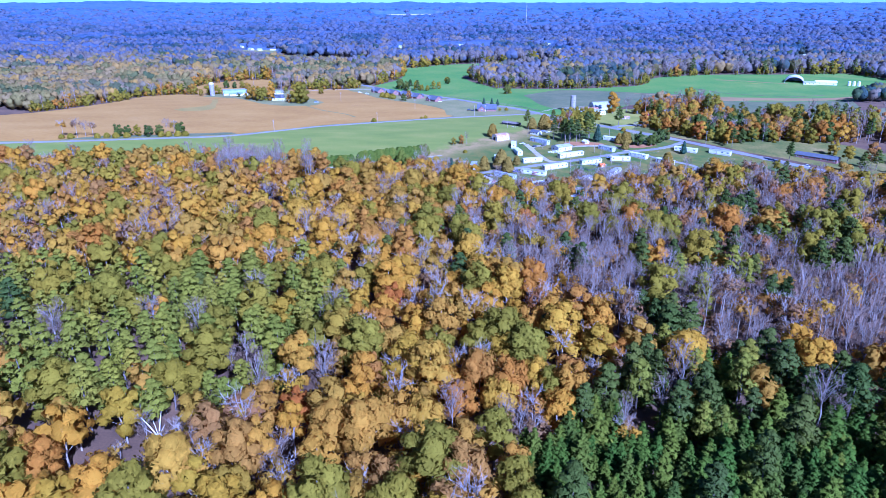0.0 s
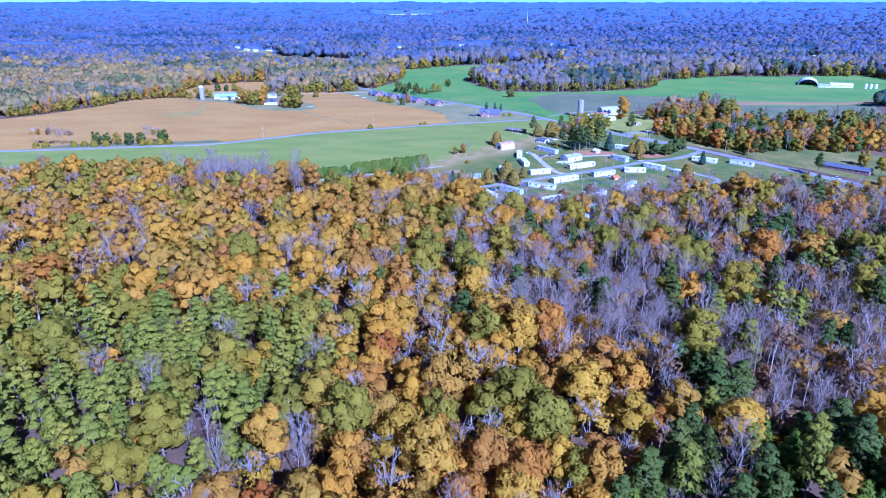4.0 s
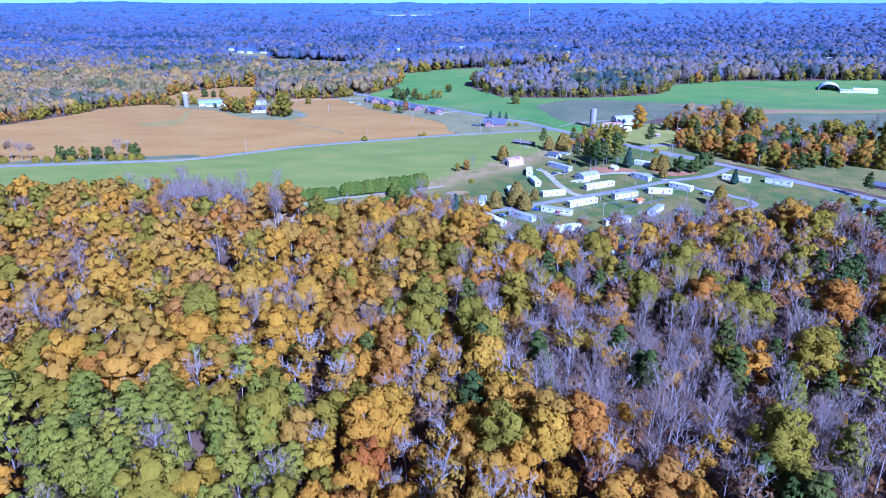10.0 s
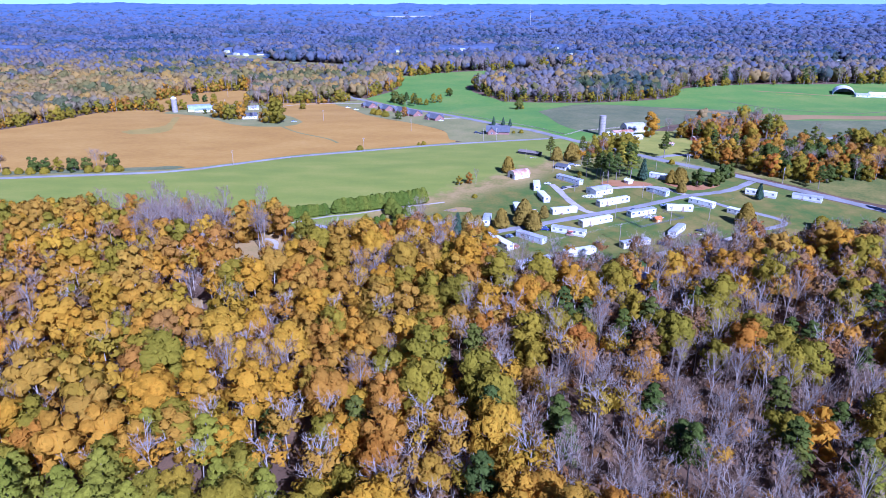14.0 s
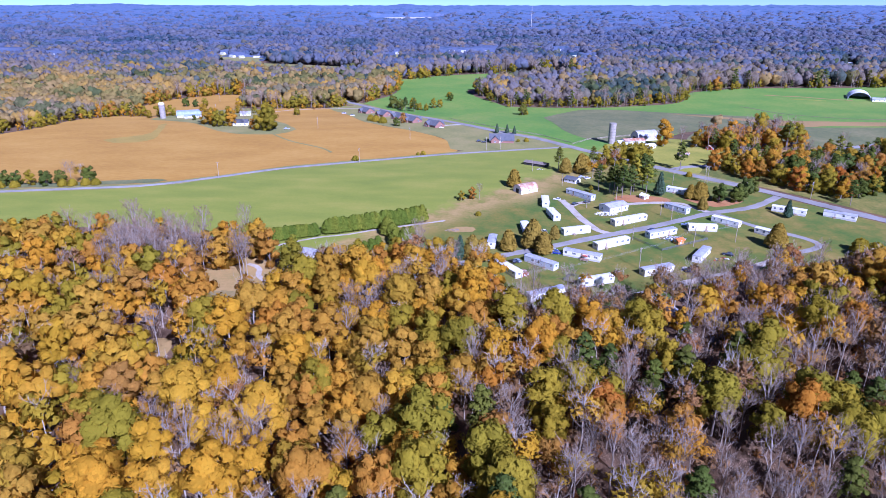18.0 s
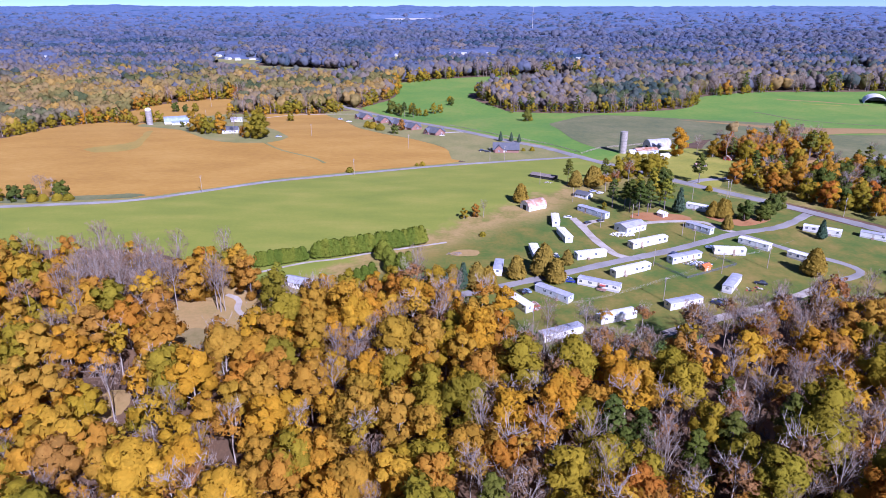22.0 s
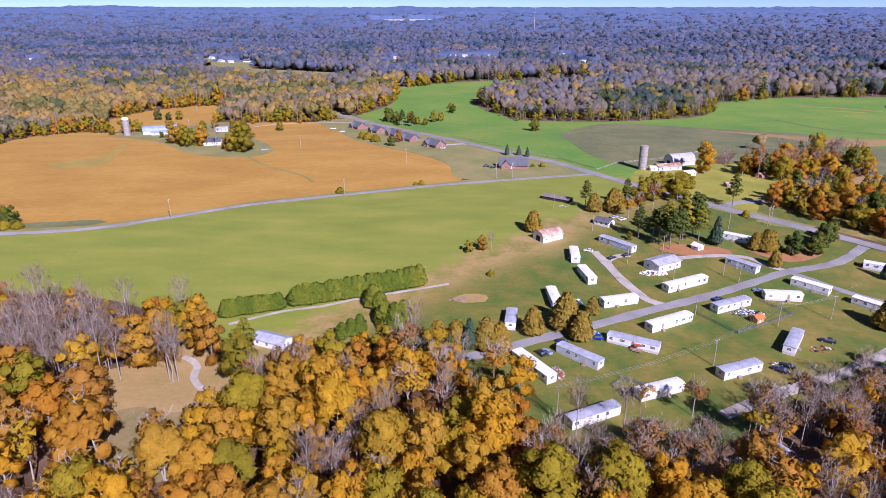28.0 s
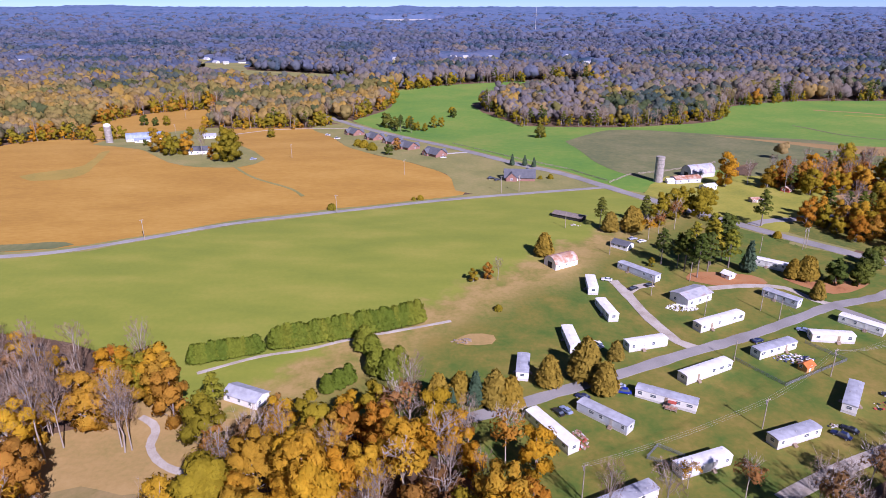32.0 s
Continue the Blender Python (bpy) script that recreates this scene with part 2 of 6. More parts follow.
TIN_ROOF = ribbed("silver_tin_roof", [(0.27, 0.28, 0.31), (0.40, 0.41, 0.44), (0.30, 0.20, 0.17)], 0.5, 0, 0.75, 0.0, 0.5, 0.25)
BRICK = surface("red_brick_wall", [(0.22, 0.11, 0.085), (0.31, 0.17, 0.13)], 0.8, 8, 0.9, 0.3)
SILO_STAVE = ribbed("concrete_stave_silo", [(0.24, 0.215, 0.19), (0.38, 0.35, 0.315)], 0.6, 2, 0.9, 0, 0.4, 0.5)
TRIM_WHITE = surface("white_trim", [(0.72, 0.72, 0.70), (0.8, 0.8, 0.8)], 1, 5, 0.6, 0)
SKIRT = surface("pale_skirting", [(0.42, 0.41, 0.40), (0.62, 0.61, 0.58)], 0.6, 4, 0.8, 0.2)
# near-black colour standing in for the unlit inside of doorways
PAINTED_DARK = surface("painted_dark", [(0.02, 0.02, 0.02), (0.04, 0.035, 0.03)], 1, 4, 0.9, 0)
PANE = glass_pane("window_glass")
DECK_WOOD = surface("weathered_deck_wood", [(0.22, 0.16, 0.11), (0.36, 0.28, 0.20)], 0.8, 6, 0.9, 0.3)
RED_PAINT = surface("faded_red_paint", [(0.35, 0.05, 0.035), (0.45, 0.10, 0.06)], 0.8, 6, 0.7, 0.2)
ORANGE_ROOF = ribbed("orange_metal_roof", [(0.55, 0.13, 0.025), (0.65, 0.19, 0.04)], 0.3, 0, 0.5)
SHED_WOOD = surface("orange_brown_shed_boards", [(0.42, 0.20, 0.05), (0.55, 0.28, 0.08)], 0.8, 6, 0.8, 0.2)
POLE_WOOD = surface("weathered_pole_wood", [(0.26, 0.21, 0.16), (0.42, 0.36, 0.29)], 0.5, 6, 0.9, 0.3)
WIRE = surface("weathered_cable", [(0.30, 0.29, 0.28), (0.36, 0.35, 0.34)], 1, 5, 0.6, 0)
TYRE = surface("black_rubber", [(0.02, 0.02, 0.02), (0.035, 0.035, 0.035)], 2, 8, 0.8, 0)
FENCE_METAL = surface("dull_fence_metal", [(0.10, 0.11, 0.11), (0.2, 0.21, 0.21)], 1, 5, 0.6, 0, 0.4)
CAR_PAINTS = {}
for cname, c in (("black", (0.02, 0.022, 0.028)), ("silver", (0.38, 0.42, 0.50)), ("blue", (0.012, 0.035, 0.30)), ("white", (0.75, 0.75, 0.75)), ("pale_blue", (0.25, 0.32, 0.48)), ("dark_blue", (0.02, 0.03, 0.09))):
    pm = surface(cname + "_car_paint", [tuple(v * 0.9 for v in c), c], 0.5, 5, 0.3, 0)
    pm.node_tree.nodes["Principled BSDF"].inputs["Coat Weight"].default_value = 0.5
    CAR_PAINTS[cname] = pm


# ---- helpers of this scene ----
def ease(a, b, v):
    u = min(1.0, max(0.0, (v - a) / (b - a)))
    return u * u * (3 - 2 * u)


def land(x, y):
    """Height of the ground: a low swell under the field lane, level beyond, rising to far hills."""
    far = 84 * ease(2300, 4600, y) + 12 * ease(3600, 4550, y) * (math.exp(-((x + 2250) / 260) ** 2) + 0.8 * math.exp(-((x + 265) / 60) ** 2))
    return 6 * ease(134, 330, y) * (1 - ease(464, 660, y)) + far


def tri_mesh(name, V, T, material, tint=None, smooth=False, normals=None):
    me = bpy.data.meshes.new(name)
    V, T = np.asarray(V, dtype=np.float32), np.asarray(T, dtype=np.int32)
    me.vertices.add(len(V))
    me.vertices.foreach_set("co", V.ravel())
    me.loops.add(len(T) * 3)
    me.loops.foreach_set("vertex_index", T.ravel())
    me.polygons.add(len(T))
    me.polygons.foreach_set("loop_start", np.arange(0, len(T) * 3, 3, dtype=np.int32))
    me.polygons.foreach_set("loop_total", np.full(len(T), 3, dtype=np.int32))
    me.materials.append(material)
    if smooth:
        me.polygons.foreach_set("use_smooth", np.ones(len(T), dtype=bool))
    if tint is not None:
        at = me.attributes.new("tint", "FLOAT", "POINT")
        at.data.foreach_set("value", np.asarray(tint, dtype=np.float32))
    me.update()
    me.validate()
    if normals is not None:
        me.normals_split_custom_set_from_vertices(np.asarray(normals, dtype=np.float32).tolist())
    return me


def part(name, bm, material, parent, label=""):
    """One mesh object under a thing or a part, from a bmesh or a ready mesh."""
    if isinstance(bm, bmesh.types.BMesh):
        me = bpy.data.meshes.new(name)
        bm.normal_update()
        bm.to_mesh(me)
        bm.free()
        me.materials.append(material)
    else:
        me = bm
    ob = new(name, me)
    ob.parent = parent
    return tagged(ob, label) if label else ob


def thing(name, m, label, category, group="", kind=""):
    ob = new(name)
    ob.empty_display_size = 0.5
    ob.matrix_world = m
    return tagged(ob, label, category, group, kind)


def box(bm, x0, y0, z0, x1, y1, z1, bevel=0.0):
    vs = [bm.verts.new(p) for p in ((x0, y0, z0), (x1, y0, z0), (x1, y1, z0), (x0, y1, z0), (x0, y0, z1), (x1, y0, z1), (x1, y1, z1), (x0, y1, z1))]
    fs = [bm.faces.new([vs[i] for i in f]) for f in ((3, 2, 1, 0), (4, 5, 6, 7), (0, 1, 5, 4), (1, 2, 6, 5), (2, 3, 7, 6), (3, 0, 4, 7))]
    if bevel:
        bmesh.ops.bevel(bm, geom=list({e for f in fs for e in f.edges}), offset=bevel, segments=1, affect="EDGES")
    return bm


def boxes(*rows, bevel=0.0):
    bm = bmesh.new()
    for r in rows:
        box(bm, *r, bevel=bevel)
    return bm


def prism(bm, profile, x0, x1):
    """A closed profile of (y, z) points, drawn out along x."""
    a = [bm.verts.new((x0, y, z)) for y, z in profile]
    b = [bm.verts.new((x1, y, z)) for y, z in profile]
    n = len(profile)
    bm.faces.new(list(reversed(a)))
    bm.faces.new(b)
    for i in range(n):
        bm.faces.new((a[i], a[(i + 1) % n], b[(i + 1) % n], b[i]))
    bmesh.ops.recalc_face_normals(bm, faces=bm.faces[:])
    return bm


def rod(bm, p, q, r0, r1, n=6):
    p, q = Vector(p), Vector(q)
    rot = (q - p).to_track_quat("Z", "Y")
    a, b = [], []
    for i in range(n):
        d = rot @ Vector((math.cos(6.2832 * i / n), math.sin(6.2832 * i / n), 0))
        a.append(bm.verts.new(p + d * r0))
        b.append(bm.verts.new(q + d * r1))
    for i in range(n):
        bm.faces.new((a[i], a[(i + 1) % n], b[(i + 1) % n], b[i]))
    bm.faces.new(list(reversed(a)))
    bm.faces.new(b)
    return bm


def inside(x, y, poly):
    hit, j = False, len(poly) - 1
    for i in range(len(poly)):
        (xi, yi), (xj, yj) = poly[i], poly[j]
        if (yi > y) != (yj > y) and x < (xj - xi) * (y - yi) / (yj - yi) + xi:
            hit = not hit
        j = i
    return hit


def smooth_line(pts, step=5.0):
    out, n = [], len(pts)
    for i in range(n - 1):
        p0, p1, p2, p3 = (Vector(pts[max(0, min(n - 1, i + k))]) for k in (-1, 0, 1, 2))
        m = max(2, int((p2 - p1).length / step))
        for k in range(m):
            t = k / m
            out.append(0.5 * ((2 * p1) + (p2 - p0) * t + (2 * p0 - 5 * p1 + 4 * p2 - p3) * t * t + (3 * p1 - p0 - 3 * p2 + p3) * t ** 3))
    out.append(Vector(pts[-1]))
    return out


def patch(name, outline, lift, material, label, wobble=2.0):
    """A flat piece of the setting that follows the land, with a slightly uneven edge."""
    pts = smooth_line([*outline, outline[0]], 12)[:-1]
    bm = bmesh.new()
    vs = []
    for p in pts:
        k = Vector((p.x * 0.06, p.y * 0.06, lift * 10))
        vs.append(bm.verts.new((p.x + wobble * noise.noise(k), p.y + wobble * noise.noise(k + Vector((9, 4, 2))), 0)))
    es = [bm.edges.new((vs[i], vs[(i + 1) % len(vs)])) for i in range(len(vs))]
    bmesh.ops.triangle_fill(bm, use_beauty=True, edges=es)
    lo, hi = min(v.co.y for v in vs), max(v.co.y for v in vs)
    for y in range(134, 672, 14):
        if lo < y < hi:
            bmesh.ops.bisect_plane(bm, geom=bm.verts[:] + bm.edges[:] + bm.faces[:], plane_co=(0, y, 0), plane_no=(0, 1, 0))
    for v in bm.verts:
        v.co.z = land(v.co.x, v.co.y) + lift
    bmesh.ops.recalc_face_normals(bm, faces=bm.faces[:])
    if sum(f.normal.z for f in bm.faces) < 0:
        bmesh.ops.reverse_faces(bm, faces=bm.faces[:])
    ob = part(name, bm, material, None)
    return tagged(ob, label, "ground", kind="structure")


def strip(name, pts, width, lift, material, label, category="road"):
    line = smooth_line(pts, 4)
    bm = bmesh.new()
    rows = []
    for i, p in enumerate(line):
        d = (line[min(i + 1, len(line) - 1)] - line[max(i - 1, 0)]).normalized()
        side = Vector((-d.y, d.x))
        w = width * (0.5 + 0.14 * noise.noise(Vector((p.x * 0.2, p.y * 0.2, 3))))
        row = []
        for s, drop in ((-1.02, -0.08), (-1, 0), (0, 0.03), (1, 0), (1.02, -0.08)):
            q = p + side * w * s
            row.append(bm.verts.new((q.x, q.y, land(q.x, q.y) + lift + drop)))
        rows.append(row)
    for a, b in zip(rows, rows[1:]):
        for i in range(4):
            bm.faces.new((a[i], b[i], b[i + 1], a[i + 1]))
    bmesh.ops.recalc_face_normals(bm, faces=bm.faces[:])
    if sum(f.normal.z for f in bm.faces) < 0:
        bmesh.ops.reverse_faces(bm, faces=bm.faces[:])
    return tagged(part(name, bm, material, None), label, category, kind="structure")


# ---- the land ----
FIELD_LANE = [(-460, 252), (-339, 264), (-291, 270.5), (-237, 278), (-190, 286), (-152, 305), (-114, 328), (-62, 349), (-2, 372), (50, 387), (103, 401)]
HIGHWAY = [(-190, 800), (-120, 700), (-60, 618), (-2, 541), (47, 472), (79, 438), (103, 402), (116.5, 381), (157, 324), (173.5, 304), (191, 285), (206, 268), (222, 249), (250, 215), (285, 172), (330, 120)]
BROWN = [(-480, 262), (-339, 270), (-291, 276.5), (-237, 284), (-190, 292), (-150, 311), (-114, 334), (-62, 355), (-2, 378), (12, 392), (-2, 438), (-36, 480), (-79, 529), (-106, 594), (-135, 646), (-210, 642), (-262, 622), (-299, 575), (-352, 575), (-377, 541), (-386, 478), (-432, 408), (-520, 360)]
BROWN_UPPER = [(-300, 578), (-327, 584), (-359, 646), (-357, 696), (-347, 723), (-304, 767), (-271, 762), (-250, 719), (-246, 640)]
YARD = [(-299, 575), (-302, 548), (-252, 523), (-206, 470), (-178, 456), (-149, 456), (-138, 480), (-155, 513), (-190, 570), (-215, 640), (-250, 640)]
HOUSE_LOTS = [(-2, 538), (-60, 615), (-100, 668), (-135, 650), (-106, 594), (-79, 529), (-36, 480), (0, 436), (14, 386), (100, 406), (76, 436), (45, 468)]
NORTH_FIELD = [(-100, 690), (-65, 788), (-73, 940), (20, 1024), (197, 1085), (301, 1024), (60, 850), (40, 770), (67, 687), (82, 660), (156, 650), (216, 660), (294, 695), (343, 788), (443, 837), (580, 843), (700, 850), (700, 640), (597, 600), (487, 492), (434, 415), (307, 470), (242, 484), (182, 425), (150, 425), (122, 388), (107, 406), (83, 444), (51, 478), (4, 545), (-54, 622)]
LAWN = [(-460, 175), (-289, 195), (-167, 212), (-100, 186), (-66, 160), (-10, 150), (20, 118), (50, 105), (100, 128), (150, 155), (190, 158), (235, 138), (330, 110), (285, 168), (247, 213), (219, 245), (188, 283), (154, 320), (113, 378), (100, 398), (50, 384), (-2, 369), (-62, 346), (-114, 325), (-152, 302), (-190, 283), (-290, 267.5), (-460, 249)]
CLEARING = [(-109, 151), (-97, 154), (-97, 168), (-86, 163), (-74, 157), (-64, 160), (-55, 152), (-57, 138), (-63, 122), (-72, 108), (-86, 101), (-97, 110), (-106, 130)]
EDGE = [(-340, 190), (-250, 192), (-160, 200), (-100, 185), (-75, 166), (-66, 160), (-50, 152), (-30, 162), (-8, 160), (8, 152), (12, 130), (20, 120), (30, 113), (56, 117), (75, 122), (97, 127), (113, 133), (127, 139), (140, 144), (160, 150), (190, 153), (230, 141), (262, 130), (330, 105)]


def forest_edge(x):
    for (x0, y0), (x1, y1) in zip(EDGE, EDGE[1:]):
        if x0 <= x <= x1:
            return y0 + (y1 - y0) * (x - x0) / (x1 - x0)
    return EDGE[0][1] if x < EDGE[0][0] else EDGE[-1][1]


def view_half(y):
    return 0.70 * ((y + 282) * 0.935 + 42) + 25


bm = bmesh.new()
ys = [-700, -200, 134] + list(range(148, 672, 14)) + [800, 1200, 1800] + list(range(2300, 4700, 60)) + [4700]
xs = [-6000, -4200] + list(range(-3600, -2599, 50)) + list(range(-2550, -1899, 50)) + [-1200, -600] + list(range(-440, -99, 20)) + [0, 400, 1000, 2000, 3600, 6000]
grid = [[bm.verts.new((x, y, land(x, y))) for x in xs] for y in ys]
for a, b in zip(grid, grid[1:]):
    for i in range(len(xs) - 1):
        bm.faces.new((a[i], a[i + 1], b[i + 1], b[i]))
tagged(part("ground", bm, LITTER, None), "brown leaf-littered ground that rolls out to the horizon", "ground", kind="structure")

patch("lawn", LAWN, 0.05, OPEN_GRASS, "mown green hay field turning to worn tan and green lawn")
patch("ranch_lawn", [(228, 256), (257, 224), (292, 180), (330, 130), (430, 130), (430, 230), (345, 226), (275, 222), (250, 238)], 0.12, GRASS_PARK, "worn lawn round the long brick house")
patch("soybean_field", BROWN, 0.05, SOY, "ripe orange-brown soybean field beside the lane")
patch("upper_field", BROWN_UPPER, 0.07, SOY, "small ripe brown field behind the farmyard")
patch("farmyard", YARD, 0.12, LOT_GRASS, "dull green farmyard grass round the old barn")
patch("house_lots", HOUSE_LOTS, 0.08, LOT_GRASS, "dry mown lots round the brick houses")
patch("pasture", NORTH_FIELD, 0.05, PASTURE, "bright green rolling pasture beyond the road")
patch("rough_pasture", [(106, 567), (168, 636), (265, 602), (340, 560), (297, 500), (221, 465), (160, 428), (130, 425), (112, 470)], 0.12, ROUGH_PASTURE, "rough weedy pasture behind the old barn")
patch("stubble_band", [(245, 600), (300, 566), (349, 537), (465, 524), (520, 545), (510, 520), (447, 496), (380, 500), (331, 494), (303, 540)], 0.17, STRAW, "tan stubble band along the pasture")
patch("rough_corner", [(300, 500), (331, 491), (447, 492), (505, 512), (487, 492), (434, 420), (307, 472), (262, 484)], 0.13, ROUGH_PASTURE, "rough weedy pasture along the roadside wood")
strip("stubble_streak", [(432, 764), (455, 752), (474, 745), (493, 728), (520, 712)], 5, 0.2, STRAW, "thin tan streak in the pasture", "ground")
strip("stubble_streak", [(446, 726), (470, 716), (484, 708)], 4, 0.2, YELLOW_MEADOW, "thin yellow streak in the pasture", "ground")
strip("pasture_ditch", [(355, 660), (362, 647), (375, 599), (405, 565), (444, 546), (496, 567)], 4, 0.2, ROUGH_PASTURE, "weedy ditch across the pasture", "ground")
patch("barn_meadow", [(122, 386), (158, 330), (176, 313), (186, 332), (208, 346), (236, 366), (236, 400), (215, 430), (182, 432), (150, 428)], 0.14, YELLOW_MEADOW, "yellow-green meadow round the old barn")
patch("road_verge", [(166, 330), (180, 308), (198, 288), (228, 254), (252, 226), (275, 214), (345, 222), (330, 262), (270, 285), (222, 320), (196, 340)], 0.11, GRASS_PARK, "shaded verge under the roadside wood")
patch("clearing", [(-130, 146), (-120, 152), (-106, 158), (-98, 162), (-97, 172), (-88, 169), (-74, 160), (-62, 163), (-53, 154), (-54, 138), (-62, 124), (-80, 118), (-98, 120), (-116, 126), (-128, 134)], 0.08, BARE_EARTH, "tan bare clearing among the trees")
patch("clearing_grass", [(-103, 130), (-95, 133), (-84, 130), (-72, 133), (-62, 128), (-66, 112), (-76, 101), (-88, 97), (-99, 106), (-106, 120)], 0.13, GRASS_DRY, "patchy olive grass at the clearing's foot")
patch("glade", [(-112, 80), (-107, 92), (-99, 90), (-97, 78), (-105, 74)], 0.08, BARE_EARTH, "small tan glade among golden trees")
patch("needle_bed", [(103, 256), (112, 251), (124, 250), (137, 253), (133, 262), (120, 264), (107, 263)], 0.16, NEEDLES, "rust-brown bed of pine needles under tall pines")
patch("needle_verge", [(146, 258), (160, 254), (180, 256), (176, 248), (158, 243), (150, 250)], 0.16, NEEDLES, "rust-brown needle litter beside the park road")
patch("bare_patch", [(2, 206), (8, 211), (16, 210), (15, 204), (6, 203)], 0.2, BARE_EARTH, "pale bare patch in the meadow", 1.0)
patch("scrub_bank", [(-330, 272), (-292, 276), (-240, 284), (-190, 292), (-188, 300), (-240, 294), (-300, 286)], 0.15, ROUGH_PASTURE, "weedy verge along the lane")
patch("grass_swale", [(-276, 416), (-260, 420), (-250, 434), (-256, 459), (-270, 512), (-276, 512), (-265, 462), (-276, 446), (-292, 430)], 0.12, SWALE, "faint grassed waterway across the brown field")

strip("lane_verge", FIELD_LANE, 16, 0.03, LOT_GRASS, "dry grass verge along the lane", "ground")
strip("road_shoulder", HIGHWAY[:11], 18, 0.035, LOT_GRASS, "dry grass shoulder along the road", "ground")
strip("field_lane", FIELD_LANE, 4.0, 0.2, LANE, "narrow grey asphalt lane between two fields")
strip("highway", HIGHWAY, 7.4, 0.24, ASPHALT, "two-lane worn grey asphalt road")
strip("side_road", [(162, 325), (173, 332), (200, 338), (251, 358), (300, 385), (360, 410)], 6.2, 0.2, ASPHALT, "grey asphalt side road past the pasture")
strip("park_road", [(-14, 156), (7, 163), (20.6, 169), (37.4, 177), (57, 186), (81.4, 197.7), (108, 209.4), (135, 223.5), (153, 233), (181, 243), (205, 262)], 4.7, 0.22, ASPHALT, "narrow grey asphalt park road")
strip("gravel_drive", [(88, 201.5), (82.5, 206), (79.4, 214.8), (76.3, 226.5), (73.8, 242.7), (71, 256)], 4.3, 0.18, GRAVEL, "pale gravel drive off the park road")
strip("gravel_drive", [(74, 244), (80, 250), (87, 252)], 3.6, 0.19, GRAVEL, "pale gravel parking spur")
strip("gravel_loop", [(154, 234), (148.4, 238.5), (141.7, 249), (130, 251), (118, 250), (104, 247)], 3.2, 0.18, GRAVEL, "pale gravel loop road under the pines")
strip("park_branch", [(153, 233), (160, 225), (168, 213.5), (178, 204), (187, 195), (190, 187), (184, 181), (171, 175.5)], 3.6, 0.18, ASPHALT, "narrow grey branch road among the homes")
strip("south_road", [(82, 129), (101, 139), (119, 147), (135, 154), (151, 163), (171, 175.5)], 4.4, 0.2, GRAVEL, "pale gravel road along the wood's edge")
strip("driveway", [(-92.7, 163), (-88, 160), (-85.3, 156), (-84.4, 150), (-80, 144), (-74, 140), (-66, 138), (-60, 139)], 2.5, 0.16, GRAVEL, "pale curving gravel driveway in the clearing")
strip("hedge_path", [(-84, 186), (-66.5, 196), (-50, 201), (-36.5, 207.5), (-10, 217), (0.6, 221)], 1.6, 0.22, GRAVEL, "pale dirt path along the clipped hedge")
strip("farm_track", [(-205, 600), (-172, 634), (-132, 643), (-96, 645)], 2.6, 0.16, GRAVEL, "pale farm track through the brown field")
strip("field_ditch", [(-152, 455), (-130, 425), (-100, 398), (-88, 380)], 2.2, 0.14, LOT_GRASS, "weedy strip across the brown field", "ground")
strip("concrete_drive", [(-8, 500), (14, 508), (24, 505)], 3.5, 0.2, CONCRETE, "pale concrete driveway of a brick house")


# ---- far woods ----
GAPS = [(-172, 3400, 200, 160), (700, 2000, 120, 40), (-700, 2200, 140, 50)]
PINE_STANDS = [(-660, 1330, 115, 100), (-330, 1320, 90, 40), (-180, 1380, 70, 40), (180, 1450, 60, 60), (560, 1500, 130, 50), (-900, 1900, 160, 80), (250, 2100, 200, 60)]
# groups of houses in the woods: middle, half width
SITES = [(-1080, 1546, 40), (-918, 1469, 26), (-545, 1506, 30), (-455, 1410, 52), (-135, 1405, 34), (-110, 1526, 16), (65, 1570, 72), (297, 1609, 24), (300, 1420, 24), (346, 1432, 18), (811, 1219, 24)]
FAR_FIELD = [(-472, 1266), (-402, 1266), (-250, 1201), (-154, 1142), (-130, 1000), (-200, 960), (-290, 985), (-420, 1120)]


def cleared(x, y):
    """Open ground before the far houses and on the far field."""
    if any(0.87 * b - 30 < y < b + 14 and abs(x - a * (y + 100) / (b + 100)) < w for a, b, w in SITES):
        return True
    return inside(x, y, FAR_FIELD)


def far_canopy():
    rows, cols = 170, 160
    ys = [1320 * (4590 / 1320) ** (i / (rows - 1)) for i in range(rows)]
    V, T, tint = [], [], []
    for i, y in enumerate(ys):
        half = view_half(y) + 60
        for j in range(cols):
            x = -half + 2 * half * (j + 0.5 * (i % 2)) / (cols - 1)
            p = Vector((x, y, 0))
            hgt = 9 + 9 * ease(2200, 2700, y) + 4.0 * noise.noise(p * 0.012) + (2.2 + y * 0.0018) * noise.noise(p * 0.11) + 1.5 * noise.noise(p * 0.31)
            for gx, gy, gw, gd in GAPS:
                d = ((x - gx) / gw) ** 2 + ((y - gy) / gd) ** 2
                if d < 1.15:
                    hgt = 0.3 if d < 1 else hgt * (d - 1) / 0.15
            if cleared(x, y):
                hgt = 0.2
            V.append((x, y, land(x, y) + hgt))
    for i in range(rows - 1):
        for j in range(cols - 1):
            a = i * cols + j
            T += [(a, a + 1, a + cols), (a + 1, a + cols + 1, a + cols)]
    return V, T


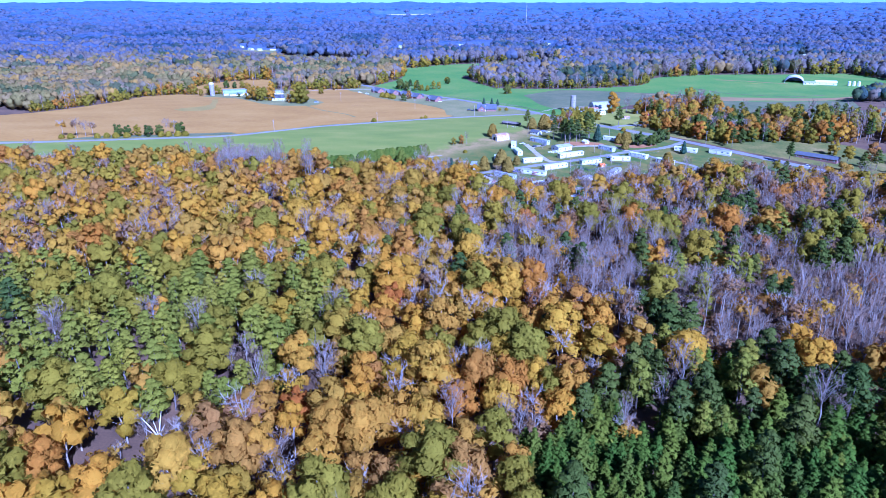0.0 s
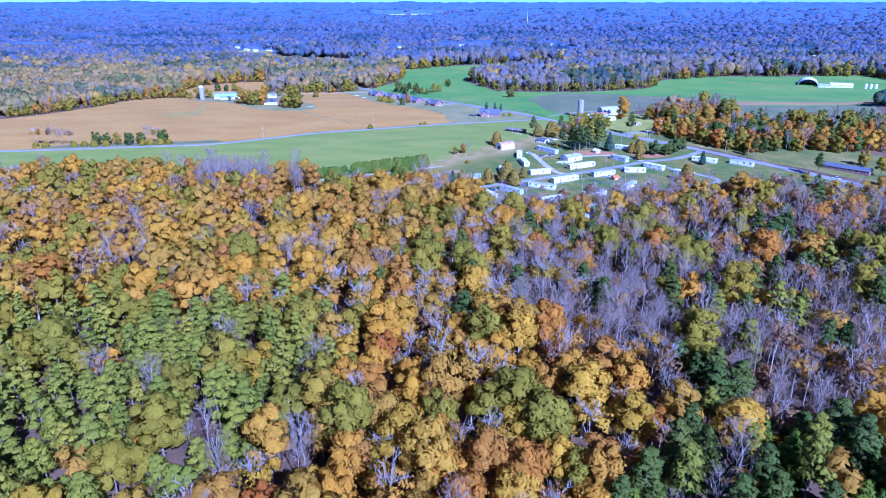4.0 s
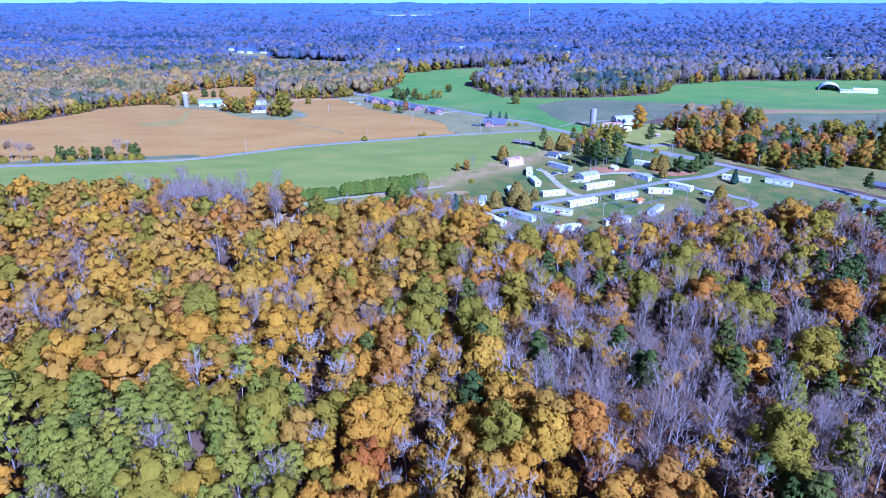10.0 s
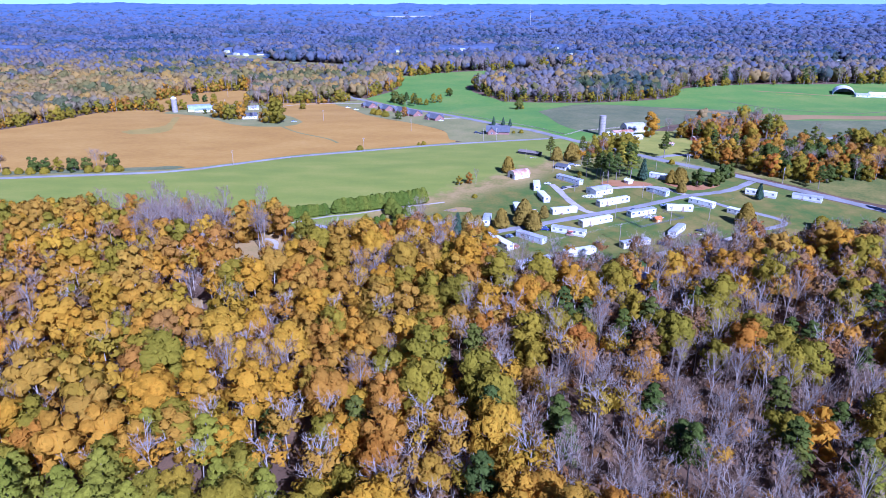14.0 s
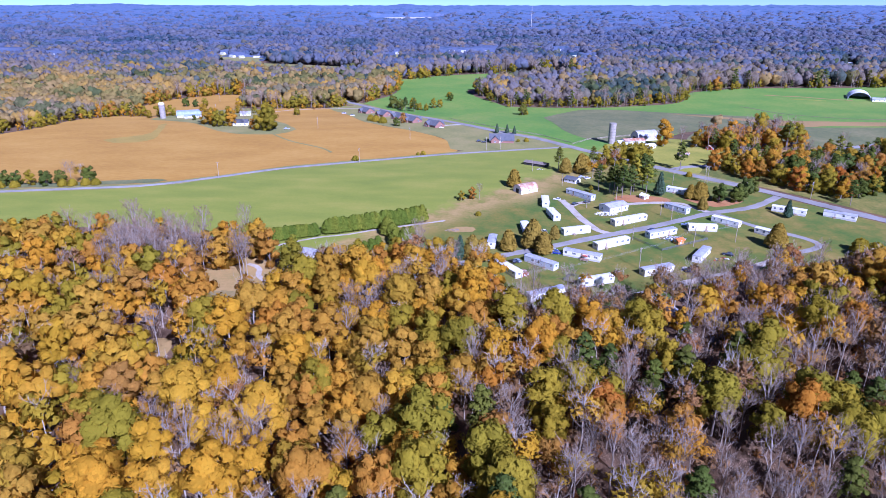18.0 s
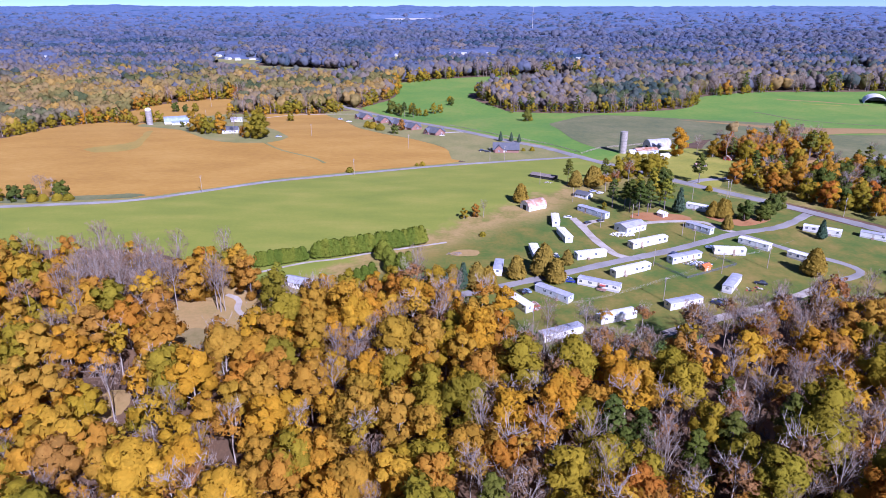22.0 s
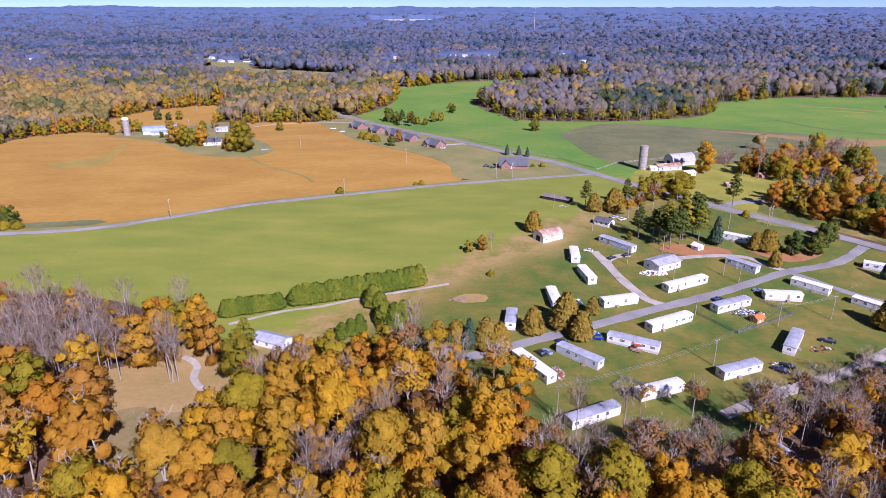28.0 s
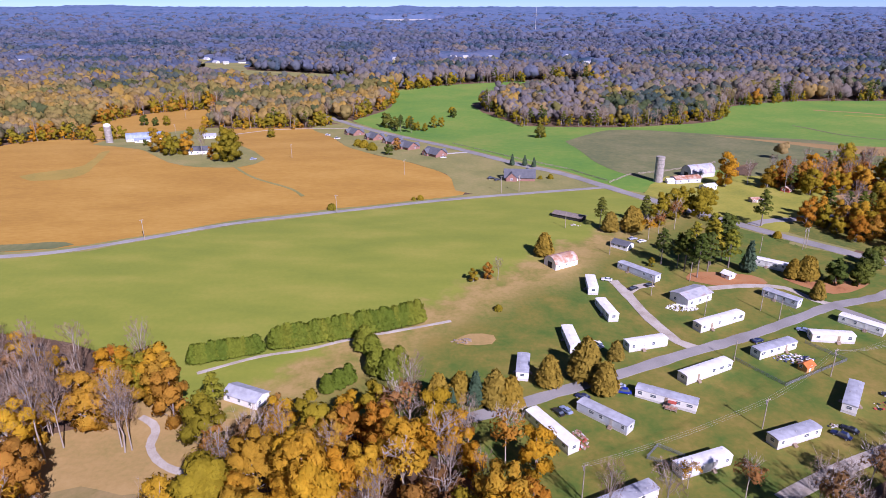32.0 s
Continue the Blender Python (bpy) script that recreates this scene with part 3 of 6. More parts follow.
def far_wood_material():
    m, nt, b, out = nodes_of("haze_blue_bare_woods")
    src = nt.nodes.new("ShaderNodeNewGeometry").outputs["Position"]
    a = noise_node(nt, src, 0.0045, 6, 0.7)
    f = noise_node(nt, src, 0.03, 4, 0.75)
    # distance haze is painted into these blue-grey wood colours
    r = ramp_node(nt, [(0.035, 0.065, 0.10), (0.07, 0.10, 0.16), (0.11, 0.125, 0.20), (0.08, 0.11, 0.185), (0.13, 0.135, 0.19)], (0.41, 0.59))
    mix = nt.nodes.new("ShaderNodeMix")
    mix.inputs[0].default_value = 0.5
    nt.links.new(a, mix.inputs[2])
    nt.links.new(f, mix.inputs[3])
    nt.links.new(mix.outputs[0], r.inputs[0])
    # bluer ramp for thicker haze, blended in from y 1400 to 3600
    haze_r = ramp_node(nt, [(0.055, 0.10, 0.18), (0.09, 0.135, 0.235), (0.12, 0.165, 0.275), (0.09, 0.135, 0.245), (0.155, 0.185, 0.295)], (0.40, 0.60))
    nt.links.new(mix.outputs[0], haze_r.inputs[0])
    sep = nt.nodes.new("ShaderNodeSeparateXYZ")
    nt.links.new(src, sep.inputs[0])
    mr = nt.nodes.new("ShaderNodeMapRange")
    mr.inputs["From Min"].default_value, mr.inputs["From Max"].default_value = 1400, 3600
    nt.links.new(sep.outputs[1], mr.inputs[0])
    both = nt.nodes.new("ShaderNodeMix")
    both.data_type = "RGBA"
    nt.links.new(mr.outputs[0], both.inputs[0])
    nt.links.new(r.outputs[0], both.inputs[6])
    nt.links.new(haze_r.outputs[0], both.inputs[7])
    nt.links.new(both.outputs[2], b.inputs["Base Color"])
    b.inputs["Roughness"].default_value = 1.0
    b.inputs["Specular IOR Level"].default_value = 0.0
    return m


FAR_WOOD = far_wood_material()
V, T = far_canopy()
tagged(new("backdrop", tri_mesh("backdrop", V, T, FAR_WOOD)), "woods in painted haze blue, rolling to the skyline", "woods", kind="structure")
patch("far_field", FAR_FIELD, 0.6, LOT_GRASS, "dull green field among distant woods")
for a, b, w in SITES:
    patch("house_clearing", [(a - w, b + 14), (a + w, b + 14), (a + w * 0.95, b - 60), (a * 0.93 + w * 0.9, b * 0.88), (a * 0.93 - w * 0.9, b * 0.88), (a - w * 0.95, b - 60)], 0.5, LOT_GRASS, "dull grass clearing round distant houses")
patch("quarry", [(-360, 3390), (-250, 3330), (-120, 3320), (10, 3370), (0, 3480), (-150, 3520), (-320, 3490)], 2.5, CONCRETE, "pale bare quarry below the skyline")


# ---- trees: shapes ----
rng = np.random.default_rng(7)
_b = bmesh.new()
bmesh.ops.create_icosphere(_b, subdivisions=1, radius=1)
ICO_V = np.array([v.co[:] for v in _b.verts])
ICO_T = np.array([[v.index for v in f.verts] for f in _b.faces])
_b.free()


def blades(c, n, size):
    """Small pointed leaf sprays, one triangle each."""
    k = len(c)
    n = n + rng.normal(0, 0.38, (k, 3))
    n /= np.linalg.norm(n, axis=1)[:, None] + 1e-9
    t = np.cross(n, rng.normal(0, 1, (k, 3)))
    t /= np.linalg.norm(t, axis=1)[:, None] + 1e-9
    b = np.cross(n, t)
    s = size * rng.uniform(0.6, 1.4, (k, 1))
    V = np.stack([c + t * s * 0.6, c - t * s * 0.35 + b * s * 0.5, c - t * s * 0.35 - b * s * 0.45], 1).reshape(-1, 3)
    return V, np.arange(k * 3).reshape(-1, 3)


def unit(v):
    return v / (np.linalg.norm(v, axis=1)[:, None] + 1e-9)


def joined(parts):
    """Several shapes as one: points, triangles and, where all have them, normals."""
    Vs, Ts, Ns, o = [], [], [], 0
    for V, T, *N in parts:
        Vs.append(V)
        Ts.append(np.asarray(T) + o)
        Ns += N
        o += len(V)
    out = (np.concatenate(Vs), np.concatenate(Ts))
    return (*out, np.concatenate(Ns)) if len(Ns) == len(Vs) else out


def sphere_dirs(k, low=-0.5):
    z = rng.uniform(low, 1, k)
    a = rng.uniform(0, 6.2832, k)
    r = np.sqrt(1 - z * z)
    return np.stack([r * np.cos(a), r * np.sin(a), z], 1)


def tube(p, q, r0, r1, n=4):
    p, q = np.array(p, float), np.array(q, float)
    d = (q - p) / (np.linalg.norm(q - p) + 1e-9)
    u = np.cross(d, [0.3, 0.9, 0.2])
    u /= np.linalg.norm(u)
    v = np.cross(d, u)
    a = np.arange(n) * 6.2832 / n
    ring = np.cos(a)[:, None] * u + np.sin(a)[:, None] * v
    V = np.concatenate([p + ring * r0, q + ring * r1])
    T = []
    for i in range(n):
        j = (i + 1) % n
        T += [(i, j, n + j), (i, n + j, n + i)]
    return V, np.array(T)


def trunk_arrays(height, r, bend=0.5, n=6):
    pts = [np.array([0, 0, -0.3])]
    for i in range(1, 4):
        pts.append(np.array([rng.normal(0, bend) * i / 3, rng.normal(0, bend) * i / 3, height * i / 3]))
    return joined([tube(pts[i], pts[i + 1], r * (1.25 - 0.28 * i), r * (0.97 - 0.28 * i), n) for i in range(3)])


def leafy(V, T, mid, way):
    """A leaf mass with the soft rounded shading of many small leaves: normals that follow its billow and, less, the whole crown."""
    return V, T, unit(unit(V - mid) * 0.55 + unit(V - way) * 0.6 + rng.normal(0, 0.12, V.shape))


def crown_lobes(lobes, per_lobe, size, core=0.84, low=-0.45, squash=1.0, flat=0.0, rough=0.18):
    out = []
    way = np.mean([c for c, r in lobes], axis=0) * np.array([1, 1, 0.8])
    for c, r in lobes:
        c = np.array(c)
        sc = np.array([1, 1, squash])
        below = c - np.array([0, 0, flat * r])
        out.append(leafy(c + ICO_V * sc * r * core * rng.uniform(1 - rough, 1 + rough, (len(ICO_V), 1)), ICO_T, below, way))
        d = sphere_dirs(per_lobe, low)
        V, T = blades(c + d * sc * r * rng.uniform(0.86 - rough * 0.5, 1.06 + rough * 0.6, (per_lobe, 1)), d + np.array([0, 0, flat]), size)
        out.append(leafy(V, T, below, way))
    return joined(out)


def broadleaf(height=19, spread=5.4, lobes=13, base=0.38, per_lobe=66, size=0.95):
    """A broad domed crown of billows round a trunk that forks into limbs."""
    ls = [((0, 0, height * (base + 0.45 * (1 - base))), spread * 0.62)]
    for i in range(lobes):
        u = (i + 0.5) / lobes
        w = spread * math.sqrt(max(0.03, 1 - ((u - 0.42) / 0.66) ** 2))
        a = i * 2.4 + rng.uniform(-0.4, 0.4)
        r = spread * rng.uniform(0.25, 0.43)
        k = max(0.0, w - r * 0.8) * rng.uniform(0.85, 1.05)
        ls.append(((k * math.cos(a), k * math.sin(a), height * (base + (1 - base) * u) - r * 0.55), r))
    crown = crown_lobes(ls, per_lobe, size)
    tk = [trunk_arrays(height * 0.8, 0.26)]
    for c, r in ls[1:7]:
        tk.append(tube((0, 0, c[2] - 3.2), c, 0.12, 0.05, 3))
    return joined(tk), crown


def sparse_leaf(height=18, spread=5.2, limbs=10, subs=4, sprays=42, size=1.0):
    """A tree that has dropped most leaves: limbs showing through thin sprays."""
    tk, br = bare_limbs(height, spread, limbs, subs)
    mid = np.array([0, 0, height * 0.66])
    puffs = []
    for i in range(9):
        d = sphere_dirs(1, -0.25)[0]
        puffs.append((mid + d * np.array([spread, spread, height * 0.3]) * rng.uniform(0.5, 0.85), spread * rng.uniform(0.3, 0.5)))
    out = []
    for c, r in puffs:
        d = sphere_dirs(sprays, -0.6)
        V, T = blades(c + d * r * rng.uniform(0.55, 1.15, (sprays, 1)), d, size)
        out.append(leafy(V, T, c - np.array([0, 0, 0.5]), mid))
    return joined([tk, br]), joined(out)


def bare_limbs(height, spread, limbs, subs, twigs=5, thin=1.0):
    tk = trunk_arrays(height * 0.92, 0.19 * thin, 0.45)
    out = []
    for i in range(limbs):
        z = height * rng.uniform(0.42, 0.88)
        a = i * 2.4 + rng.uniform(-0.4, 0.4)
        d = np.array([math.cos(a), math.sin(a), 0])
        ln = spread * rng.uniform(0.55, 1.0)
        p = np.array([0, 0, z])
        q = p + d * ln * 0.66 + np.array([0, 0, (height - z) * rng.uniform(0.5, 0.95)])
        out.append(tube(p, q, 0.09 * thin, 0.035 * thin, 3))
        for s in range(subs):
            f = rng.uniform(0.35, 1.0)
            b = p + (q - p) * f
            e = b + (d * 0.5 + rng.normal(0, 0.55, 3) + np.array([0, 0, 0.85])) * ln * 0.42
            out.append(tube(b, e, 0.045 * thin, 0.018 * thin, 3))
            k = twigs
            g = b + (e - b) * rng.uniform(0.3, 1.0, (k, 1))
            h = g + (rng.normal(0, 0.55, (k, 3)) + np.array([0, 0, 0.75])) * ln * 0.3
            w = rng.normal(0, 1, (k, 3)) * 0.035
            V = np.stack([g - w, g + w, h], 1).reshape(-1, 3)
            out.append((V, np.arange(k * 3).reshape(-1, 3)))
    return tk, joined(out)


def bare(height=19, spread=3.6, limbs=12, subs=5, twigs=9, thin=1.0, sprays=210, size=1.15):
    """A leafless tree: trunk and limbs, and a crown of fine upright twig sprays."""
    tk, br = bare_limbs(height, spread, limbs, subs, 2, thin)
    f = rng.uniform(0, 1, sprays)
    a = rng.uniform(0, 6.2832, sprays)
    w = spread * (0.35 + 0.65 * np.sin(np.minimum(1, f + 0.15) * math.pi * 0.75)) * np.sqrt(rng.uniform(0.15, 1, sprays))
    c = np.stack([w * np.cos(a), w * np.sin(a), height * (0.5 + 0.5 * f)], 1)
    n = np.stack([np.cos(a), np.sin(a), np.full(sprays, 0.15)], 1) + rng.normal(0, 0.4, (sprays, 3))
    n /= np.linalg.norm(n, axis=1)[:, None]
    up = np.stack([np.cos(a) * 0.45, np.sin(a) * 0.45, np.ones(sprays)], 1) + rng.normal(0, 0.25, (sprays, 3))
    up /= np.linalg.norm(up, axis=1)[:, None]
    side = np.cross(n, up)
    s = size * rng.uniform(0.6, 1.3, (sprays, 1))
    V = np.stack([c - up * s * 0.8, c + up * s * 0.7 + side * s * 0.42, c + up * s * 0.8 - side * s * 0.42], 1).reshape(-1, 3)
    return joined([tk, br]), (V, np.arange(sprays * 3).reshape(-1, 3))


def pine(height=21, spread=3.9, boughs=20, base=0.45, per=44, size=0.95):
    """A mature pine: a tall bare stem and flat, upturned, separate boughs narrowing to a blunt top."""
    ls = []
    for i in range(boughs):
        f = (i + 0.5) / boughs
        z = height * (base + (0.97 - base) * f)
        w = spread * (1 - f ** 1.5) ** 0.7 * rng.uniform(0.55, 1.0)
        a = i * 2.4 + rng.uniform(-0.3, 0.3)
        ls.append(((w * 0.72 * math.cos(a), w * 0.72 * math.sin(a), z), 0.75 + 0.3 * w))
    crown = crown_lobes(ls, per, size, 0.55, -0.25, 0.55, 0.4, 0.3)
    tk = [trunk_arrays(height * 0.95, 0.24, 0.25)]
    for c, r in ls[::2]:
        tk.append(tube((0, 0, c[2] - 0.4), c, 0.06, 0.03, 3))
    return joined(tk), crown


def young_pine(height=13, spread=3.0, whorls=9, k=19, size=0.95):
    parts = []
    for i in range(whorls):
        f = i / (whorls - 1)
        z = height * (0.16 + 0.82 * f)
        w = spread * (1 - f) ** 0.8 + 0.25
        n = 6 if f < 0.75 else 4
        for j in range(n):
            a = 6.2832 * j / n + i * 0.5
            ln = w * rng.uniform(0.75, 1.2)
            s = rng.uniform(0.2, 1.0, k)
            c = np.stack([np.cos(a) * ln * s, np.sin(a) * ln * s, z + 0.7 * s * s + rng.normal(0, 0.14, k)], 1)
            c[:, :2] += rng.normal(0, 0.14 * w, (k, 2))
            nn = np.stack([np.cos(a) * 0.6 * np.ones(k), np.sin(a) * 0.6 * np.ones(k), np.ones(k)], 1)
            V, T = blades(c, nn, size)
            tip = np.array([np.cos(a) * ln * 0.55, np.sin(a) * ln * 0.55, z - 1.0])
            parts.append((V, T, unit(unit(V - tip) * 0.8 + unit(V - np.array([0, 0, z - 2.0])) * 0.4 + rng.normal(0, 0.2, V.shape))))
    core = np.array([[math.cos(t) * spread * 0.5, math.sin(t) * spread * 0.5, height * 0.14] for t in np.arange(6) * 1.0472] + [[0, 0, height * 0.95]])
    parts.append((core, np.array([[i, (i + 1) % 6, 6] for i in range(6)]), unit(core - np.array([0, 0, height * 0.2]))))
    return trunk_arrays(height * 0.9, 0.16, 0.1), joined(parts)


def cone_shrub(height=7.0, spread=2.2, sprays=420, size=0.62, power=0.65, low=0.06):
    """A dense upright conifer such as cedar or cypress."""
    f = rng.uniform(0, 1, sprays) ** 1.25
    a = rng.uniform(0, 6.2832, sprays)
    prof = np.minimum(1, (f + 0.06) * 5) * (1 - f) ** power
    w = spread * prof * rng.uniform(0.82, 1.1, sprays) + 0.12
    c = np.stack([w * np.cos(a), w * np.sin(a), height * (low + (1 - low) * f)], 1)
    n = np.stack([np.cos(a), np.sin(a), np.full(sprays, 0.55)], 1)
    rings = []
    for g in (0.02, 0.2, 0.5, 0.75, 0.97):
        ww = spread * min(1, (g + 0.06) * 5) * (1 - g) ** power * 0.8
        rings.append([[ww * math.cos(t), ww * math.sin(t), height * (low + (1 - low) * g)] for t in np.arange(7) * 0.8976])
    core = np.array(rings).reshape(-1, 3)
    T = []
    for r in range(4):
        for j in range(7):
            p, q = r * 7 + j, r * 7 + (j + 1) % 7
            T += [(p, q, q + 7), (p, q + 7, p + 7)]
    return trunk_arrays(height * 0.5, 0.14, 0.05), joined([blades(c, n, size * 1.5), (core, np.array(T))])


def clumps(height, spread, count, sprays, size, low=0.5):
    """A far crown: a few uneven rounded clumps with loose sprays over them."""
    out = []
    for i in range(count):
        a = i * 2.6 + rng.uniform(-0.5, 0.5)
        off = 0.0 if i == 0 else spread * rng.uniform(0.35, 0.6)
        r = spread * (0.78 if i == 0 else rng.uniform(0.45, 0.65))
        c = np.array([off * math.cos(a), off * math.sin(a), height * (low if i == 0 else rng.uniform(low - 0.1, low + 0.2))])
        up = height * (0.48 if i == 0 else rng.uniform(0.25, 0.36))
        out.append((c + ICO_V * np.array([r, r, up]) * rng.uniform(0.84, 1.14, (len(ICO_V), 1)), ICO_T))
    d = sphere_dirs(sprays, 0.0)
    sc = np.array([spread, spread, height * 0.48])
    out.append(blades(np.array([0, 0, height * low]) + d * sc * rng.uniform(0.8, 1.1, (sprays, 1)), d, size))
    return joined(out)


def far_tree(height=17, spread=6.0, lobes=4, sprays=6):
    """A lighter domed crown for woods across the fields."""
    ls = [((0, 0, height * 0.52), spread * 0.72)]
    for i in range(lobes):
        a = i * 1.7 + rng.uniform(-0.4, 0.4)
        ls.append(((spread * 0.5 * math.cos(a), spread * 0.5 * math.sin(a), height * rng.uniform(0.5, 0.82)), spread * rng.uniform(0.32, 0.5)))
    return crown_lobes(ls, sprays, 1.9, 0.98, -0.3, 1.1, 0.0, 0.26)


# ---- trees: kinds ----
KINDS = {}


def kind_of_tree(key, name, label, shapes, bark, leaves):
    KINDS[key] = dict(name=name, label=label, shapes=shapes, bark=bark, leaves=leaves, made=[])
    for tk, cr in shapes:
        KINDS[key]["made"].append((tri_mesh("trunk", *tk[:2], bark), tri_mesh("crown", *cr[:2], leaves, normals=cr[2] if len(cr) > 2 else None)))


LEAF_SHAPES = [broadleaf(19, 6.0, 13), broadleaf(22, 6.6, 14), broadleaf(16, 5.4, 11), broadleaf(20, 6.9, 15, 0.42), broadleaf(15, 4.9, 10, 0.3), broadleaf(21, 5.4, 13, 0.34)]
kind_of_tree("gold", "golden_tree", "tall broadleaf tree in golden autumn leaf", LEAF_SHAPES, BARK_PALE, GOLD)
kind_of_tree("orange", "orange_tree", "broadleaf tree in orange autumn leaf", LEAF_SHAPES[:3], BARK, ORANGE)
kind_of_tree("rust", "rust_brown_tree", "thinly leaved tree with rust-brown leaves", [sparse_leaf(), sparse_leaf(16, 4.8), sparse_leaf(20, 5.7)], BARK_PALE, RUST)
kind_of_tree("thin_gold", "thinning_tree", "half-bare tree with thin golden leaves", [sparse_leaf(19, 5.5), sparse_leaf(17, 5.0)], BARK_PALE, GOLD)
kind_of_tree("olive", "olive_tree", "broadleaf tree with leaves still olive green", LEAF_SHAPES[1:4], BARK, OLIVE)
BARE_SHAPES = [bare(20, 4.8, 10, 4), bare(22, 4.2, 10, 4), bare(18, 5.4, 11, 4), bare(21, 3.8, 9, 4), bare(16, 5.0, 11, 4)]
kind_of_tree("bare", "bare_tree", "leafless grey tree with fine pale twigs", BARE_SHAPES, BARK_GREY, TWIG_HAZE)
PINES = [pine(20, 5.0, 18, 0.4), pine(18, 4.6, 17, 0.35), pine(21, 5.2, 20, 0.42)]
kind_of_tree("pine", "pine_tree", "dark green mature pine tree", PINES, BARK, PINE_GREEN)
kind_of_tree("olive_pine", "yellowing_pine_tree", "yellow-green mature pine tree", PINES, BARK, PINE_OLIVE)
kind_of_tree("young", "young_pine_tree", "dense dark green young pine", [young_pine(13, 4.0, 9), young_pine(15, 4.4, 10), young_pine(11, 3.8, 8)], BARK, YOUNG_GREEN)
kind_of_tree("cedar", "cedar_tree", "dense bronze-green red cedar", [cone_shrub(8.5, 3.5, 640, 0.85, 0.5), cone_shrub(7.0, 3.0, 520, 0.85, 0.45)], BARK, CEDAR)
kind_of_tree("cypress", "cypress_tree", "clipped yellow-green hedge cypress", [cone_shrub(5.0, 2.0, 520, 0.5, 0.5), cone_shrub(4.6, 2.1, 520, 0.5, 0.45)], BARK, CYPRESS)
kind_of_tree("spruce", "spruce_tree", "dense blue-green spruce tree", [cone_shrub(9.5, 2.6, 520, 0.7, 0.9)], BARK, SPRUCE)
kind_of_tree("bush", "bush", "rounded dark green bush", [cone_shrub(3.2, 2.3, 300, 0.6, 0.35)], BARK, OLIVE)


def plant(key, x, y, size=1.0, label="", group="", variant=None, up=0.0):
    k = KINDS[key]
    i = random.randrange(len(k["made"])) if variant is None else variant
    tk, cr = k["made"][i]
    m = pose(x, y, land(x, y) + up, 0, 0, random.uniform(0, 360)) @ Matrix.Diagonal((size * random.uniform(0.92, 1.1), size * random.uniform(0.92, 1.1), size, 1))
    root = thing(k["name"], m, label or k["label"], "tree" if key != "bush" else "bush", group)
    part("trunk", tk, None, root)
    part("crown", cr, None, root)
    return root


# lighter shapes of the same kinds for the outer wood
LIGHT = {
    "leaf": [broadleaf(19, 6.0, 9, 0.38, 22, 1.6), broadleaf(16, 5.5, 8, 0.35, 22, 1.6), broadleaf(21, 6.5, 10, 0.42, 22, 1.6)],
    "bare": [bare(20, 4.8, 7, 2, 0, 1.2, 80, 1.8), bare(18, 5.2, 7, 2, 0, 1.2, 80, 1.8), bare(21, 4.0, 7, 2, 0, 1.2, 80, 1.8)],
    "pine": [pine(20, 5.0, 12, 0.4, 20, 1.4), pine(18, 4.6, 11, 0.35, 20, 1.4)],
    "young": [young_pine(13, 4.0, 8, 9, 1.35), young_pine(15, 4.4, 8, 9, 1.35), young_pine(11, 3.8, 7, 9, 1.35)],
    "sparse": [sparse_leaf(19, 5.4, 6, 2, 24, 1.4), sparse_leaf(17, 5.0, 6, 2, 24, 1.4)],
    "low": [broadleaf(15, 6.0, 8, 0.08, 18, 1.7), broadleaf(17, 6.4, 8, 0.1, 18, 1.7), broadleaf(13, 5.6, 7, 0.06, 18, 1.7)],
}
LIGHT_OF = dict(gold="leaf", orange="leaf", olive="leaf", bare="bare", pine="pine", olive_pine="pine", rust="sparse", thin_gold="sparse", young="young")

kind_of_tree("edge", "wood_edge_tree", "golden tree leafed almost to the ground", [broadleaf(16, 5.6, 11, 0.12), broadleaf(14, 5.0, 10, 0.1), broadleaf(18, 5.8, 12, 0.14)], BARK_PALE, GOLD)
kind_of_tree("edge_orange", "wood_edge_tree", "orange tree leafed almost to the ground", [broadleaf(15, 5.2, 11, 0.1), broadleaf(17, 5.6, 12, 0.12)], BARK, ORANGE)
kind_of_tree("yard_olive", "yard_tree", "spreading olive and gold tree leafed to the ground", [broadleaf(15, 5.8, 12, 0.1), broadleaf(17, 6.2, 13, 0.1), broadleaf(13, 5.4, 11, 0.08)], BARK, OLIVE)
kind_of_tree("yard_green", "yard_evergreen", "rounded dark green yard evergreen", [broadleaf(11, 4.8, 11, 0.12, 60, 0.9), broadleaf(10, 4.2, 10, 0.1, 60, 0.9)], BARK, PINE_GREEN)
LIGHT_OF.update(edge="low", edge_orange="low", yard_olive="low")

# ---- the wood under the flight ----
PINE_ZONE = [(2, -215), (25, -143), (58, -103), (91, -104), (133, -113), (260, -105), (260, -215)]
GREEN_ZONE = [(-240, -10), (-135, -26), (-80, -30), (-50, -38), (-36, -60), (-40, -98), (-62, -122), (-80, -128), (-150, -133), (-240, -130)]
BARE_ZONE = [(16, 0), (28, -39), (62, -84), (99, -97), (150, -103), (280, -90), (320, 60), (250, 110), (150, 105), (100, 92), (45, 66), (-8, 26)]
EDGE_BARE = [(-175, 205), (-150, 160), (-110, 122), (-98, 132), (-112, 160), (-100, 184)]


